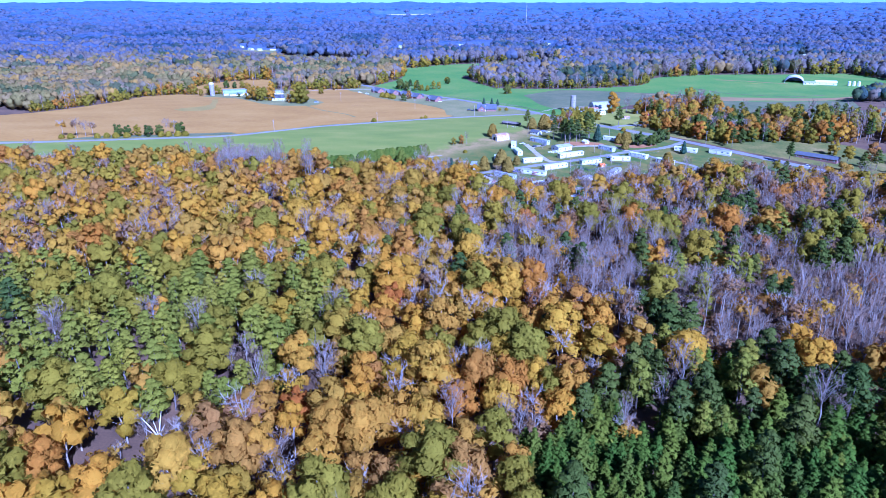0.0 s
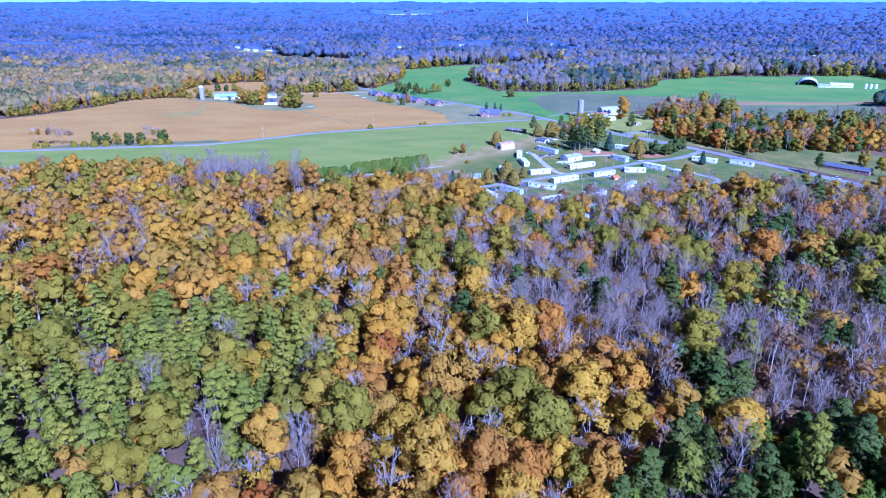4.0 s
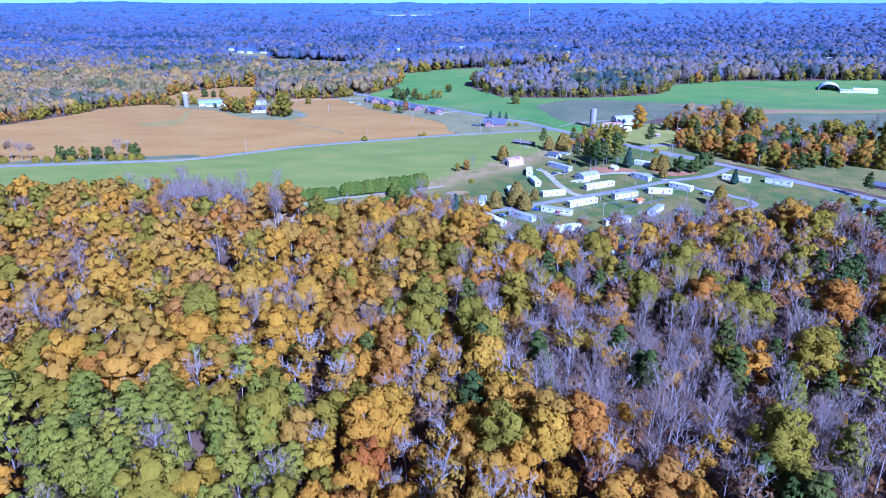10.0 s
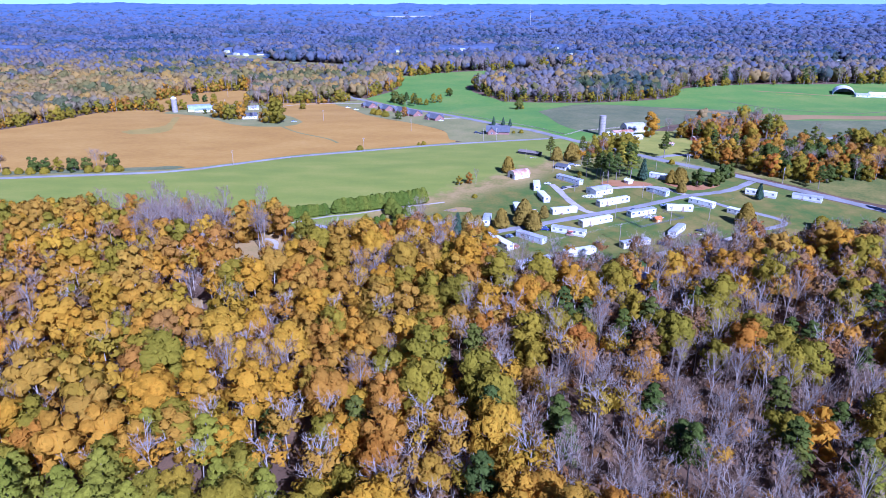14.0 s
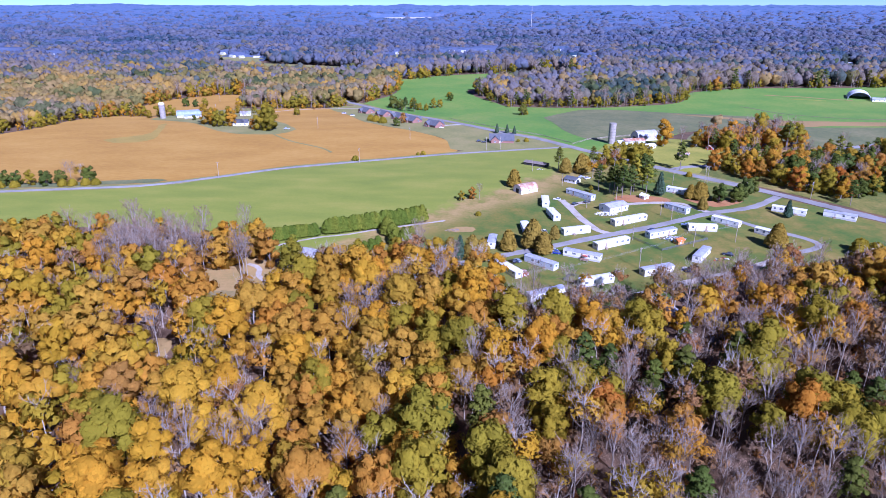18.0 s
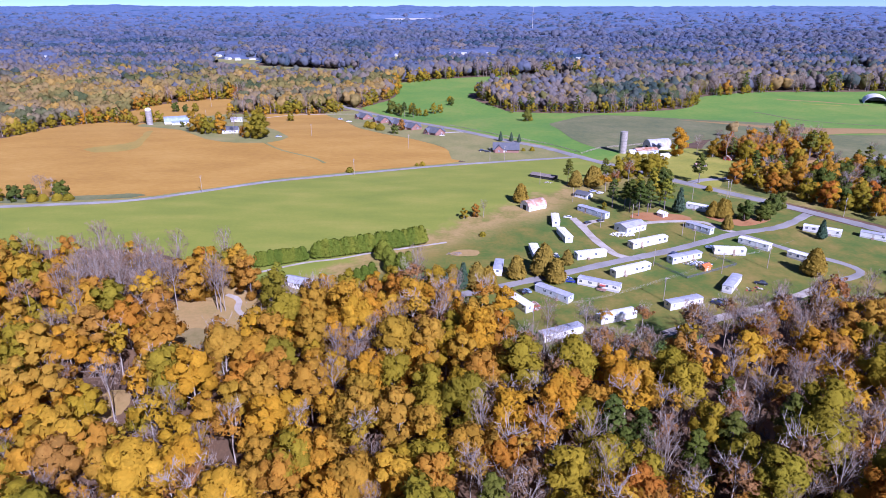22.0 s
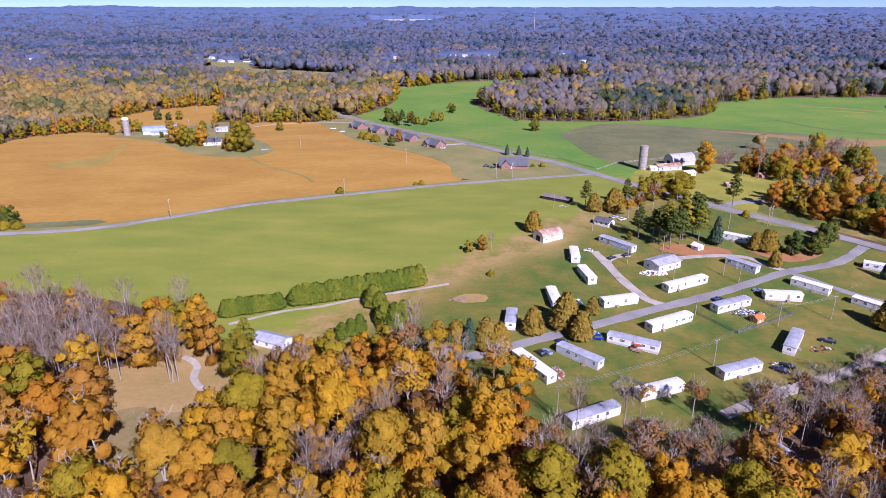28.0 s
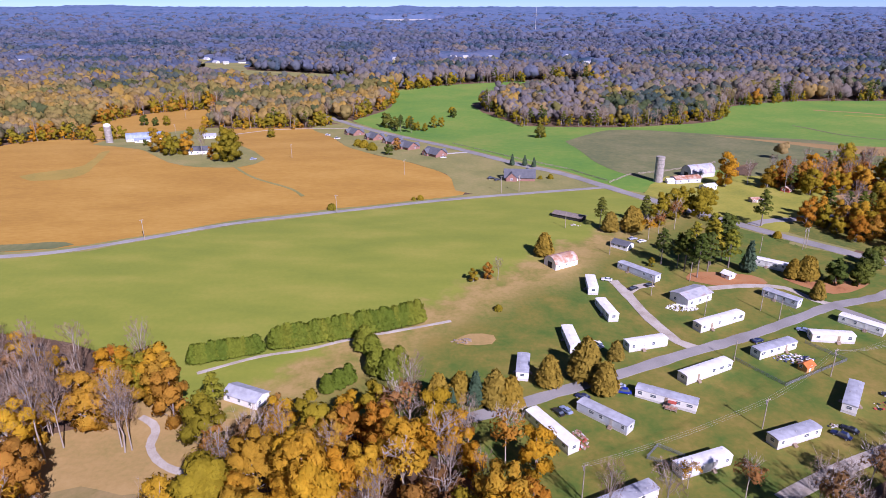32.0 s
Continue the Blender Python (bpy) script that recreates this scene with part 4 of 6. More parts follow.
def choose(x, y):
    r = random.random()
    j = noise.noise(Vector((x * 0.02, y * 0.02, 5)))
    xx, yy = x + 9 * j, y + 9 * noise.noise(Vector((x * 0.025, y * 0.025, 9)))

    def pick(*rows):
        s = 0
        for key, w in rows:
            s += w
            if r < s:
                return key
        return rows[0][0]

    if inside(xx, yy, PINE_ZONE):
        if yy > -128:
            return pick(("pine", 0.46), ("olive_pine", 0.27), ("gold", 0.08), ("bare", 0.06), ("thin_gold", 0.04), ("young", 0.09))
        return pick(("young", 0.86), ("pine", 0.07), ("bare", 0.03), ("rust", 0.03), ("gold", 0.01))
    if inside(xx, yy, GREEN_ZONE):
        return pick(("olive_pine", 0.68), ("olive", 0.16), ("bare", 0.08), ("gold", 0.04), ("pine", 0.03), ("orange", 0.01))
    if inside(xx, yy, BARE_ZONE):
        stand = noise.noise(Vector((x * 0.03, y * 0.03, 31))) + (0.25 if xx > 95 and -60 < yy < 40 else 0)
        if stand > 0.32:
            return pick(("pine", 0.42), ("olive", 0.22), ("olive_pine", 0.14), ("gold", 0.12), ("bare", 0.1))
        if yy > 12:
            return pick(("bare", 0.36), ("rust", 0.24), ("olive", 0.12), ("thin_gold", 0.13), ("pine", 0.08), ("orange", 0.07))
        return pick(("bare", 0.82), ("thin_gold", 0.08), ("olive", 0.03), ("pine", 0.02), ("rust", 0.04), ("gold", 0.01))
    if inside(xx, yy, EDGE_BARE):
        return pick(("bare", 0.7), ("gold", 0.15), ("rust", 0.15))
    if yy < -120 and xx < 10:
        return pick(("gold", 0.64), ("rust", 0.07), ("thin_gold", 0.1), ("orange", 0.1), ("olive", 0.05), ("bare", 0.04))
    if yy < -10 and xx < -30:
        return pick(("gold", 0.44), ("olive", 0.25), ("olive_pine", 0.08), ("orange", 0.03), ("bare", 0.08), ("thin_gold", 0.12))
    if xx < -55:
        return pick(("gold", 0.50), ("olive", 0.13), ("thin_gold", 0.15), ("rust", 0.07), ("bare", 0.11), ("orange", 0.04))
    if yy > 30:
        return pick(("gold", 0.53), ("orange", 0.08), ("thin_gold", 0.13), ("olive", 0.12), ("bare", 0.08), ("rust", 0.06))
    return pick(("gold", 0.54), ("orange", 0.06), ("thin_gold", 0.12), ("olive", 0.14), ("bare", 0.09), ("pine", 0.02), ("rust", 0.03))


random.seed(11)
spots = []
STEP = 9.3
y = -200.0
row = 0
while y < 206:
    half = view_half(y)
    n = int(2 * half / STEP)
    for i in range(n):
        px = -half + STEP * (i + 0.5 * (row % 2)) + random.uniform(-3.1, 3.1)
        py = y + random.uniform(-3.1, 3.1)
        if py > forest_edge(px) - 2 or inside(px, py, CLEARING) or (abs(px + 64) < 10 and abs(py - 171) < 9) or (abs(px - 43) < 13 and abs(py - 127) < 10) or (abs(px - 84) < 11 and abs(py - 107) < 8) or (px + 105) ** 2 + (py - 84) ** 2 < 60 or (-86 < px < -67 and -158 < py < -129):
            continue
        key = choose(px, py)
        if 22 < px < 215 and forest_edge(px) - py < 26:
            spots.append((px, py, random.choice(("bare", "bare", "rust", "bare", "thin_gold", "rust", "rust", "edge_orange")), random.uniform(0.62, 0.98) * (0.85 if 28 < px < 60 and py > 98 else 1)))
            for _ in range(1 if 28 < px < 60 and py > 104 else 3):
                spots.append((px + random.uniform(-4, 4), py + random.uniform(-4, 3), random.choice(("bare", "rust", "rust", "thin_gold")), random.uniform(0.5, 0.85)))
            continue
        if key in ("gold", "orange", "olive", "thin_gold") and (forest_edge(px) - py < 16 or (-122 < px < -58 and 150 < py < 185)):
            key = random.choice(("edge", "edge", "edge", "yard_olive", "edge_orange", "edge"))
        spots.append((px, py, key, random.uniform(0.74, 1.16)))
        if key in ("young", "pine") and py < -95:
            for dx, dy in ((-3, -3.4), (3, -1.5), (-2.5, 3), (3.2, 3.6)):
                spots.append((px + dx + random.uniform(-1.5, 1.5), py + dy, "young", random.uniform(0.5, 0.85)))
        if key == "olive_pine" and random.random() < 0.6:
            spots.append((px + random.uniform(2.5, 4.5), py + random.uniform(-4, 4), "olive_pine", random.uniform(0.6, 0.85)))
        if key in ("bare", "rust") and random.random() < 0.55:
            spots.append((px + random.uniform(-4.5, 4.5), py - random.uniform(2.5, 4.5), random.choice(("bare", "bare", "bare", "rust", "thin_gold")), random.uniform(0.55, 0.9)))
    y += STEP * 0.9
    row += 1
tally, crowd = {}, {}
for px, py, key, s in sorted(spots, key=lambda q: abs(q[0])):
    tally[key] = tally.get(key, 0) + 1
    if tally[key] <= (230 if key in ("gold", "bare") else 110):
        plant(key, px, py, s, group="wood below the flight")
    else:
        crowd.setdefault(key, []).append((px, py, s))


def scatter(arrays, rows, stands=False):
    """Many copies of a few shapes in one set of arrays, with one chance number a copy: points, triangles, chance, normals."""
    Vs, Ts, tint, Ns, o = [], [], [], [], 0
    for x, y, s in rows:
        V, T, *N = arrays[random.randrange(len(arrays))]
        a = random.uniform(0, 6.2832)
        c, n = math.cos(a), math.sin(a)
        Vs.append(np.stack([(V[:, 0] * c - V[:, 1] * n) * s + x, (V[:, 0] * n + V[:, 1] * c) * s + y, V[:, 2] * s + land(x, y)], 1))
        for m in N:
            Ns.append(np.stack([m[:, 0] * c - m[:, 1] * n, m[:, 0] * n + m[:, 1] * c, m[:, 2]], 1))
        Ts.append(T + o)
        tint.append(np.full(len(V), random.random() if not stands else 0.03 if any(((x - a) / b) ** 2 + ((y - d) / e) ** 2 < 1 for a, d, b, e in PINE_STANDS) else min(0.999, max(0.0, (0.46 if y < 760 else 0.5) + 0.85 * noise.noise(Vector((x * 0.006, y * 0.009, 2))) + random.gauss(0, 0.15 if y < 1000 else 0.1)))))
        o += len(V)
    return np.concatenate(Vs), np.concatenate(Ts), np.concatenate(tint), np.concatenate(Ns) if Ns else None


def wood_of(name, label, key, rows, shapes):
    """One stand of many trees of a kind: crowns and trunks."""
    k = KINDS[key]
    state = random.getstate()
    V, T, tint, N = scatter([s[1] for s in shapes], rows)
    random.setstate(state)
    Vt, Tt, _, _ = scatter([s[0] for s in shapes], rows)
    root = thing(name, Matrix(), label + k["label"] + "s", "woods", kind="stuff")
    part("crowns", tri_mesh("crowns", V, T, k["leaves"], tint, normals=N), None, root)
    part("trunks", tri_mesh("trunks", Vt, Tt, k["bark"]), None, root)


for key, rows in crowd.items():
    wood_of("outer_wood", "outer wood of many ", key, rows, LIGHT.get(LIGHT_OF.get(key), KINDS[key]["shapes"]))

# low brush under the leafless trees
random.seed(17)
BRUSH = []
for k in range(4):
    d = sphere_dirs(26, 0.0)
    V, T = blades(d * np.array([2.2, 2.2, 2.4]) * rng.uniform(0.5, 1.0, (26, 1)), d, 1.3)
    BRUSH.append((V, T, unit(V + np.array([0, 0, 1.0]))))
rows = []
while len(rows) < 1500:
    px, py = random.uniform(-40, 320), random.uniform(-105, 150)
    if inside(px, py, BARE_ZONE) and py < forest_edge(px) - 4:
        rows.append((px, py, random.uniform(0.6, 1.4)))
V, T, tint, N = scatter(BRUSH, rows)
tagged(new("underbrush", tri_mesh("underbrush", V, T, RUST, tint, normals=N)), "rust-brown underbrush below leafless trees", "bushes", kind="stuff")

# ---- woods round the fields ----
RIGHT_WOOD = [(186, 330), (197, 298), (226, 259), (250, 230), (275, 215), (345, 220), (420, 270), (400, 330), (330, 350), (290, 352), (262, 345), (232, 352), (207, 348)]
UPPER_WOOD = [(205, 393), (214, 381), (239, 381), (285, 389), (300, 408), (285, 425), (240, 428), (212, 415)]
patch("wood_field", [(226, 372), (240, 382), (262, 385), (300, 398), (330, 380), (325, 360), (290, 354), (262, 350), (236, 358)], 0.16, STRAW, "tan stubble field behind the roadside wood")
patch("rough_pasture", [(205, 425), (242, 478), (307, 470), (434, 418), (520, 450), (560, 380), (470, 300), (405, 335), (330, 372), (300, 400), (286, 428), (240, 430)], 0.11, ROUGH_PASTURE, "rough weedy pasture behind the roadside wood")
OPEN = [BROWN, BROWN_UPPER, YARD, HOUSE_LOTS, NORTH_FIELD]
FAR_SHAPES = [far_tree(16, 8.2), far_tree(18, 7.6), far_tree(15, 8.8), far_tree(17, 7.0), far_tree(14, 7.6)]
FARTHER_SHAPES = [far_tree(16, 8.8, 2, 3), far_tree(18, 8.2, 2, 3), far_tree(15, 9.2, 2, 3), far_tree(17, 7.6, 2, 3)]
rows_mid = []
y = 262.0
while y < 1300:
    st = 9.0 if y < 480 else 11.5 if y < 800 else 13.5
    half = min(view_half(y), 1400)
    for i in range(int(2 * half / st)):
        px, py = -half + st * i + random.uniform(-0.5, 0.5) * st, y + random.uniform(-0.5, 0.5) * st
        if py < 480 and px > -470 and not inside(px, py, RIGHT_WOOD) and not inside(px, py, UPPER_WOOD) and not (px < -400 and py > 400 + (px + 430) * -0.7):
            continue
        if px < -380 and py < 400 + (px + 430) * -0.6 and py < 480:
            continue
        if any(inside(px, py, o) for o in OPEN) or cleared(px, py) or abs((py - 541) * 0.62 + (px + 2) * 0.78) < 9 and py < 720:
            continue
        if inside(px, py, RIGHT_WOOD) and abs(py - (338 + (px - 200) * 0.43)) < 6:
            continue
        rows_mid.append((px, py, random.uniform(0.75, 1.15) * (1 + 0.36 * ease(600, 900, py))))
    y += st * 0.9
near_mid = [r for r in rows_mid if inside(r[0], r[1], RIGHT_WOOD) or inside(r[0], r[1], UPPER_WOOD)]
seen = set(near_mid)
other_mid = [r for r in rows_mid if r not in seen]
front = [r for r in other_mid if r[1] < 1150 and any(inside(r[0] + dx, r[1] - 15, o) for o in OPEN for dx in (-5, 5))]
seen = set(front)
other_mid = [r for r in other_mid if r not in seen]
crowd = {}
for px, py, s in front:
    w = [0.24, 0.16, 0.34, 0.2, 0.06] if noise.noise(Vector((px * 0.02, py * 0.02, 3))) > 0 else [0.34, 0.05, 0.26, 0.26, 0.09]
    if px > 20 and py > 600:
        w = [0.56, 0.22, 0.17, 0.04, 0.01]
    key = random.choices(["bare", "pine", "yard_olive", "edge", "edge_orange"], w)[0]
    crowd.setdefault(key, []).append((px, py, s * 0.95))
    crowd.setdefault("bare" if key == "bare" and random.random() < 0.4 else "yard_olive", []).append((px + random.uniform(3, 5), py + random.uniform(-3, 3), s * 0.62))
    crowd.setdefault(random.choice(("yard_olive", "edge", "edge") if px < 0 else ("yard_olive", "bare", "pine")), []).append((px + random.uniform(-5, 5), py - random.uniform(4, 8), s * random.uniform(0.35, 0.55)))
for key, rows in crowd.items():
    wood_of("field_edge_wood", "wood edge along the fields of many ", key, rows, LIGHT[LIGHT_OF[key]])
# share of crowns in painted haze blue grows with distance
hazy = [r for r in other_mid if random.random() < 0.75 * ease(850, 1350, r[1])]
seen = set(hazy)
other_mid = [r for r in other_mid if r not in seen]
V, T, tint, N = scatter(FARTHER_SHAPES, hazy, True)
tagged(new("far_woods", tri_mesh("far_woods", V, T, HAZE_BLUE_MIX, tint, True, N)), "woods painted haze blue-grey, mingled with brown ones", "woods", kind="stuff")
# golden share thins with distance; the rest take the haze-cooled brown palette
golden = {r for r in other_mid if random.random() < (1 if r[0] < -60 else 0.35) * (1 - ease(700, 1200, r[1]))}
for belt, mat_, text in ((lambda r: r in golden, MID_MIX, "mixed brown, gold and bare woods behind the fields"), (lambda r: r not in golden, FAR_MIX, "bare brown and mauve woods with haze blue mixed in, behind the pasture")):
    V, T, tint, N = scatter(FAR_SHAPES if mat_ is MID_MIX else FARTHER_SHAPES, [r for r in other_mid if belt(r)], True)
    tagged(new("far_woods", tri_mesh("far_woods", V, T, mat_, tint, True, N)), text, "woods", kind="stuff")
crowd = {}
for i, (px, py, s) in enumerate(sorted(near_mid, key=lambda q: q[0] + 0.6 * q[1])):
    key = random.choices(["edge", "edge_orange", "yard_olive", "yard_green", "bare", "pine"], [0.28, 0.36, 0.06, 0.05, 0.23, 0.02] if py > 360 else [0.2, 0.17, 0.22, 0.17, 0.16, 0.08])[0]
    if i < 150:
        plant(key, px, py, s * (1.4 if key == "yard_green" else 0.95), group="wood beside the road")
    else:
        crowd.setdefault("olive" if key == "yard_olive" else "pine" if key == "yard_green" else key, []).append((px, py, s * 1.1))
for key, rows in crowd.items():
    wood_of("roadside_wood", "roadside wood of many ", key, rows, LIGHT[LIGHT_OF[key]])

# woods farther off, crown by crown
LUMPS = [clumps(rng.uniform(12, 18), rng.uniform(8, 12), 2, 9, 4.2) for k in range(6)]
rows_out = []
y = 1290.0
while y < 3700:
    st = 0.0095 * y + 6 if y < 2300 else 0.019 * y - 16
    half = view_half(y) + 30
    for i in range(int(2 * half / st)):
        px, py = -half + st * i + random.uniform(-0.55, 0.55) * st, y + random.uniform(-0.55, 0.55) * st
        if noise.noise(Vector((px * 0.004, py * 0.006, 8))) > 0.42 or cleared(px, py) or any(((px - gx) / gw) ** 2 + ((py - gy) / gd) ** 2 < 1.05 for gx, gy, gw, gd in GAPS):
            continue
        rows_out.append((px, py, random.uniform(0.75, 1.25) * (1.1 if y < 2300 else 1.4)))
    y += st
# brown share fades with distance; the rest take the painted haze blue
brown = [r for r in rows_out if random.random() < 0.42 * (1 - ease(1300, 2100, r[1]))]
seen = set(brown)
rows_out = [r for r in rows_out if r not in seen]
V, T, tint, _ = scatter(LUMPS, brown, True)
tagged(new("distant_woods", tri_mesh("distant_woods", V, T, FAR_MIX, tint, True)), "distant brown and mauve woods, haze blue mixed in, among bluer ones", "woods", kind="stuff")
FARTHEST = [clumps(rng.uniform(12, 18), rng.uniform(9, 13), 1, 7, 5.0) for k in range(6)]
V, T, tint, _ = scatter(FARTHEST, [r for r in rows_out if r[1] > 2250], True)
tagged(new("distant_woods", tri_mesh("distant_woods", V, T, HAZE_BLUE_MIX, tint, True)), "woods painted haze blue below the skyline", "woods", kind="stuff")
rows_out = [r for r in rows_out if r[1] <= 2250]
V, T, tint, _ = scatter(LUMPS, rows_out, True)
tagged(new("distant_woods", tri_mesh("distant_woods", V, T, HAZE_BLUE_MIX, tint, True)), "distant woods painted haze blue-grey, crown behind crown", "woods", kind="stuff")


# ---- buildings ----
def window(parent, x, y, z, w, h, face, name="window"):
    """A framed window on a wall: face is 'x+', 'x-', 'y+' or 'y-'."""
    s = 1 if face[1] == "+" else -1
    bm, bp = bmesh.new(), bmesh.new()
    t = 0.07
    for a0, a1, b0, b1 in ((-w / 2 - t, w / 2 + t, -h / 2 - t, -h / 2), (-w / 2 - t, w / 2 + t, h / 2, h / 2 + t), (-w / 2 - t, -w / 2, -h / 2, h / 2), (w / 2, w / 2 + t, -h / 2, h / 2), (-w / 2, w / 2, -0.025, 0.025)):
        lo, hi = sorted((s * -0.02, s * 0.06))
        if face[0] == "y":
            box(bm, x + a0, y + lo, z + b0, x + a1, y + hi, z + b1)
        else:
            box(bm, x + lo, y + a0, z + b0, x + hi, y + a1, z + b1)
    lo, hi = sorted((s * -0.02, s * 0.03))
    if face[0] == "y":
        box(bp, x - w / 2, y + lo, z - h / 2, x + w / 2, y + hi, z + h / 2)
    else:
        box(bp, x + lo, y - w / 2, z - h / 2, x + hi, y + w / 2, z + h / 2)
    ob = part(name, bm, TRIM_WHITE, parent)
    part("pane", bp, PANE, ob)
    return ob


def door(parent, x, y, z, face, material=TRIM_WHITE, w=0.9, h=2.0):
    s = 1 if face[1] == "+" else -1
    lo, hi = sorted((s * -0.02, s * 0.05))
    bm = bmesh.new()
    bk = bmesh.new()
    if face[0] == "y":
        box(bm, x - w / 2, y + lo, z, x + w / 2, y + hi, z + h, 0.015)
        box(bk, x + w / 2 - 0.16, y + s * 0.05 - 0.03, z + h * 0.48, x + w / 2 - 0.08, y + s * 0.05 + 0.03, z + h * 0.52)
    else:
        box(bm, x + lo, y - w / 2, z, x + hi, y + w / 2, z + h, 0.015)
        box(bk, x + s * 0.05 - 0.03, y + w / 2 - 0.16, z + h * 0.48, x + s * 0.05 + 0.03, y + w / 2 - 0.08, z + h * 0.52)
    ob = part("door", bm, material, parent)
    part("door_handle", bk, FENCE_METAL, ob)


def mobile_home(x, y, ang, L, W, siding, roof, label, porch=False, seed=0, bow=0.24):
    r = random.Random(seed)
    h0, h1 = 0.75, 3.15
    root = thing("mobile_home", pose(x, y, land(x, y), 0, 0, ang), label, "mobile home", "mobile homes in the park")
    part("body", boxes((-L / 2, -W / 2, h0, L / 2, W / 2, h1), bevel=0.05), siding, root)
    part("skirting", boxes((-L / 2 + 0.08, -W / 2 + 0.08, -0.2, L / 2 - 0.08, W / 2 - 0.08, h0)), SKIRT, root)
    n = 8
    prof = [(-W / 2 - 0.12 + (W + 0.24) * i / n, h1 + bow * math.sin(math.pi * i / n) ** 0.8 + 0.05) for i in range(n + 1)]
    bm = prism(bmesh.new(), prof + [(W / 2 + 0.12, h1 - 0.05), (-W / 2 - 0.12, h1 - 0.05)], -L / 2 - 0.12, L / 2 + 0.12)
    roof_ob = part("roof", bm, roof, root)
    for i in range(r.randint(2, 4)):
        vx = r.uniform(-L / 2 + 1, L / 2 - 1)
        vy = r.choice((-0.9, 0.8))
        part("roof_vent", rod(bmesh.new(), (vx, vy, h1), (vx, vy, h1 + bow + 0.3), 0.09, 0.11), SKIRT, roof_ob)
    for s, face in ((-1, "y-"), (1, "y+")):
        k = max(4, int(L / 3.4))
        dpos = r.randrange(1, k - 1)
        for i in range(k):
            wx = -L / 2 + (i + 0.5) * L / k + r.uniform(-0.3, 0.3)
            if i == dpos:
                door(root, wx, s * W / 2, h0 + 0.1, face, r.choice((TRIM_WHITE, SKIRT, DECK_WOOD)))
                bm = bmesh.new()
                for st in range(3):
                    lo, hi = sorted((s * (W / 2 + 0.08), s * (W / 2 + 1.15 - 0.32 * st)))
                    box(bm, wx - 0.6, lo, -0.1 if st == 0 else 0.25 * st, wx + 0.6, hi, 0.25 * (st + 1))
                part("steps", bm, DECK_WOOD, root)
            elif r.random() < 0.85:
                window(root, wx, s * W / 2, h0 + 1.4, r.choice((0.9, 1.2, 1.7)), r.choice((0.95, 1.15)), face)
    window(root, L / 2, 0, h0 + 1.4, 1.3, 1.0, "x+")
    window(root, -L / 2, 0, h0 + 1.4, 1.3, 1.0, "x-")
    if porch:
        px, y0 = -L * 0.12, W / 2
        deck = part("porch_deck", boxes((px - 1.8, y0 + 0.08, 0.45, px + 1.8, y0 + 2.4, 0.6)), DECK_WOOD, root, "weathered wooden porch deck")
        for cx in (px - 1.7, px, px + 1.7):
            part("porch_post", boxes((cx - 0.06, y0 + 2.24, -0.2, cx + 0.06, y0 + 2.36, 1.5)), DECK_WOOD, deck)
        part("porch_rail", boxes((px - 1.8, y0 + 2.26, 1.35, px + 1.8, y0 + 2.34, 1.45), (px - 1.8, y0 + 2.26, 0.95, px + 1.8, y0 + 2.34, 1.02)), RED_PAINT, deck, "faded red porch rail")
        part("porch_roof", boxes((px - 1.2, y0 + 0.1, 2.3, px + 1.2, y0 + 1.7, 2.4)), RED_PAINT, deck, "faded red porch roof")
    return root


HOMES = [
    (28.7, 155.0, 120, 19.3, "white", "white", 0), (45.5, 161.6, 135, 17.0, "blue", "grey", 0), (66.6, 170.5, 151, 18.3, "white", "grey", 1),
    (84.3, 185.7, 27, 20.8, "white", "white", 0), (101.9, 218.8, 26, 22.6, "cream", "white", 0), (83.8, 262.5, 128, 19.8, "blue", "grey", 0),
    (134.7, 237.5, 127, 14.4, "blue", "grey", 0), (154.5, 216.2, 132, 15.1, "white", "white", 0), (138.0, 207.3, 173, 14.8, "cream", "white", 0),
    (113.6, 199.6, 24, 18.0, "white", "grey", 0), (124.3, 170.9, 53, 16.5, "white", "grey", 0), (97.0, 152.8, 21, 16.3, "cream", "grey", 0),
    (66.6, 140.9, 21, 16.4, "white", "white", 0), (42.6, 127.5, 26, 17.8, "white", "grey", 0), (197.6, 233.7, 145, 17.7, "white", "white", 0),
    (69.6, 203.0, 16, 15.5, "white", "white", 0), (43.6, 205.5, 92, 15.5, "white", "white", 0), (24.3, 187.9, 81, 12.5, "white", "grey", 0),
    (60.2, 249.2, 84, 13.5, "white", "white", 0), (61.5, 227.5, 98, 14.5, "white", "white", 0), (145.8, 269.9, 141, 13.0, "white", "white", 0),
    (170.0, 199.0, 128, 14.0, "white", "white", 0), (222.0, 225.1, 142, 16.3, "white", "grey", 0), (83.5, 107.0, 24, 16.0, "white", "grey", 0),
]
SIDINGS = {"white": (WHITE_SIDING, "white"), "cream": (CREAM_SIDING, "cream"), "blue": (BLUE_GREY_SIDING, "weathered blue-grey")}
ROOFS = {"white": (WHITE_ROOF, "white"), "grey": (GREY_ROOF, "dull grey")}
for i, (hx, hy, ha, hl, sid, rf, porch) in enumerate(HOMES):
    mobile_home(hx, hy, ha, hl, 4.1, SIDINGS[sid][0], ROOFS[rf][0], f"{SIDINGS[sid][1]} single-wide mobile home with {ROOFS[rf][1]} metal roof" + (" and red porch" if porch else ""), porch, i)


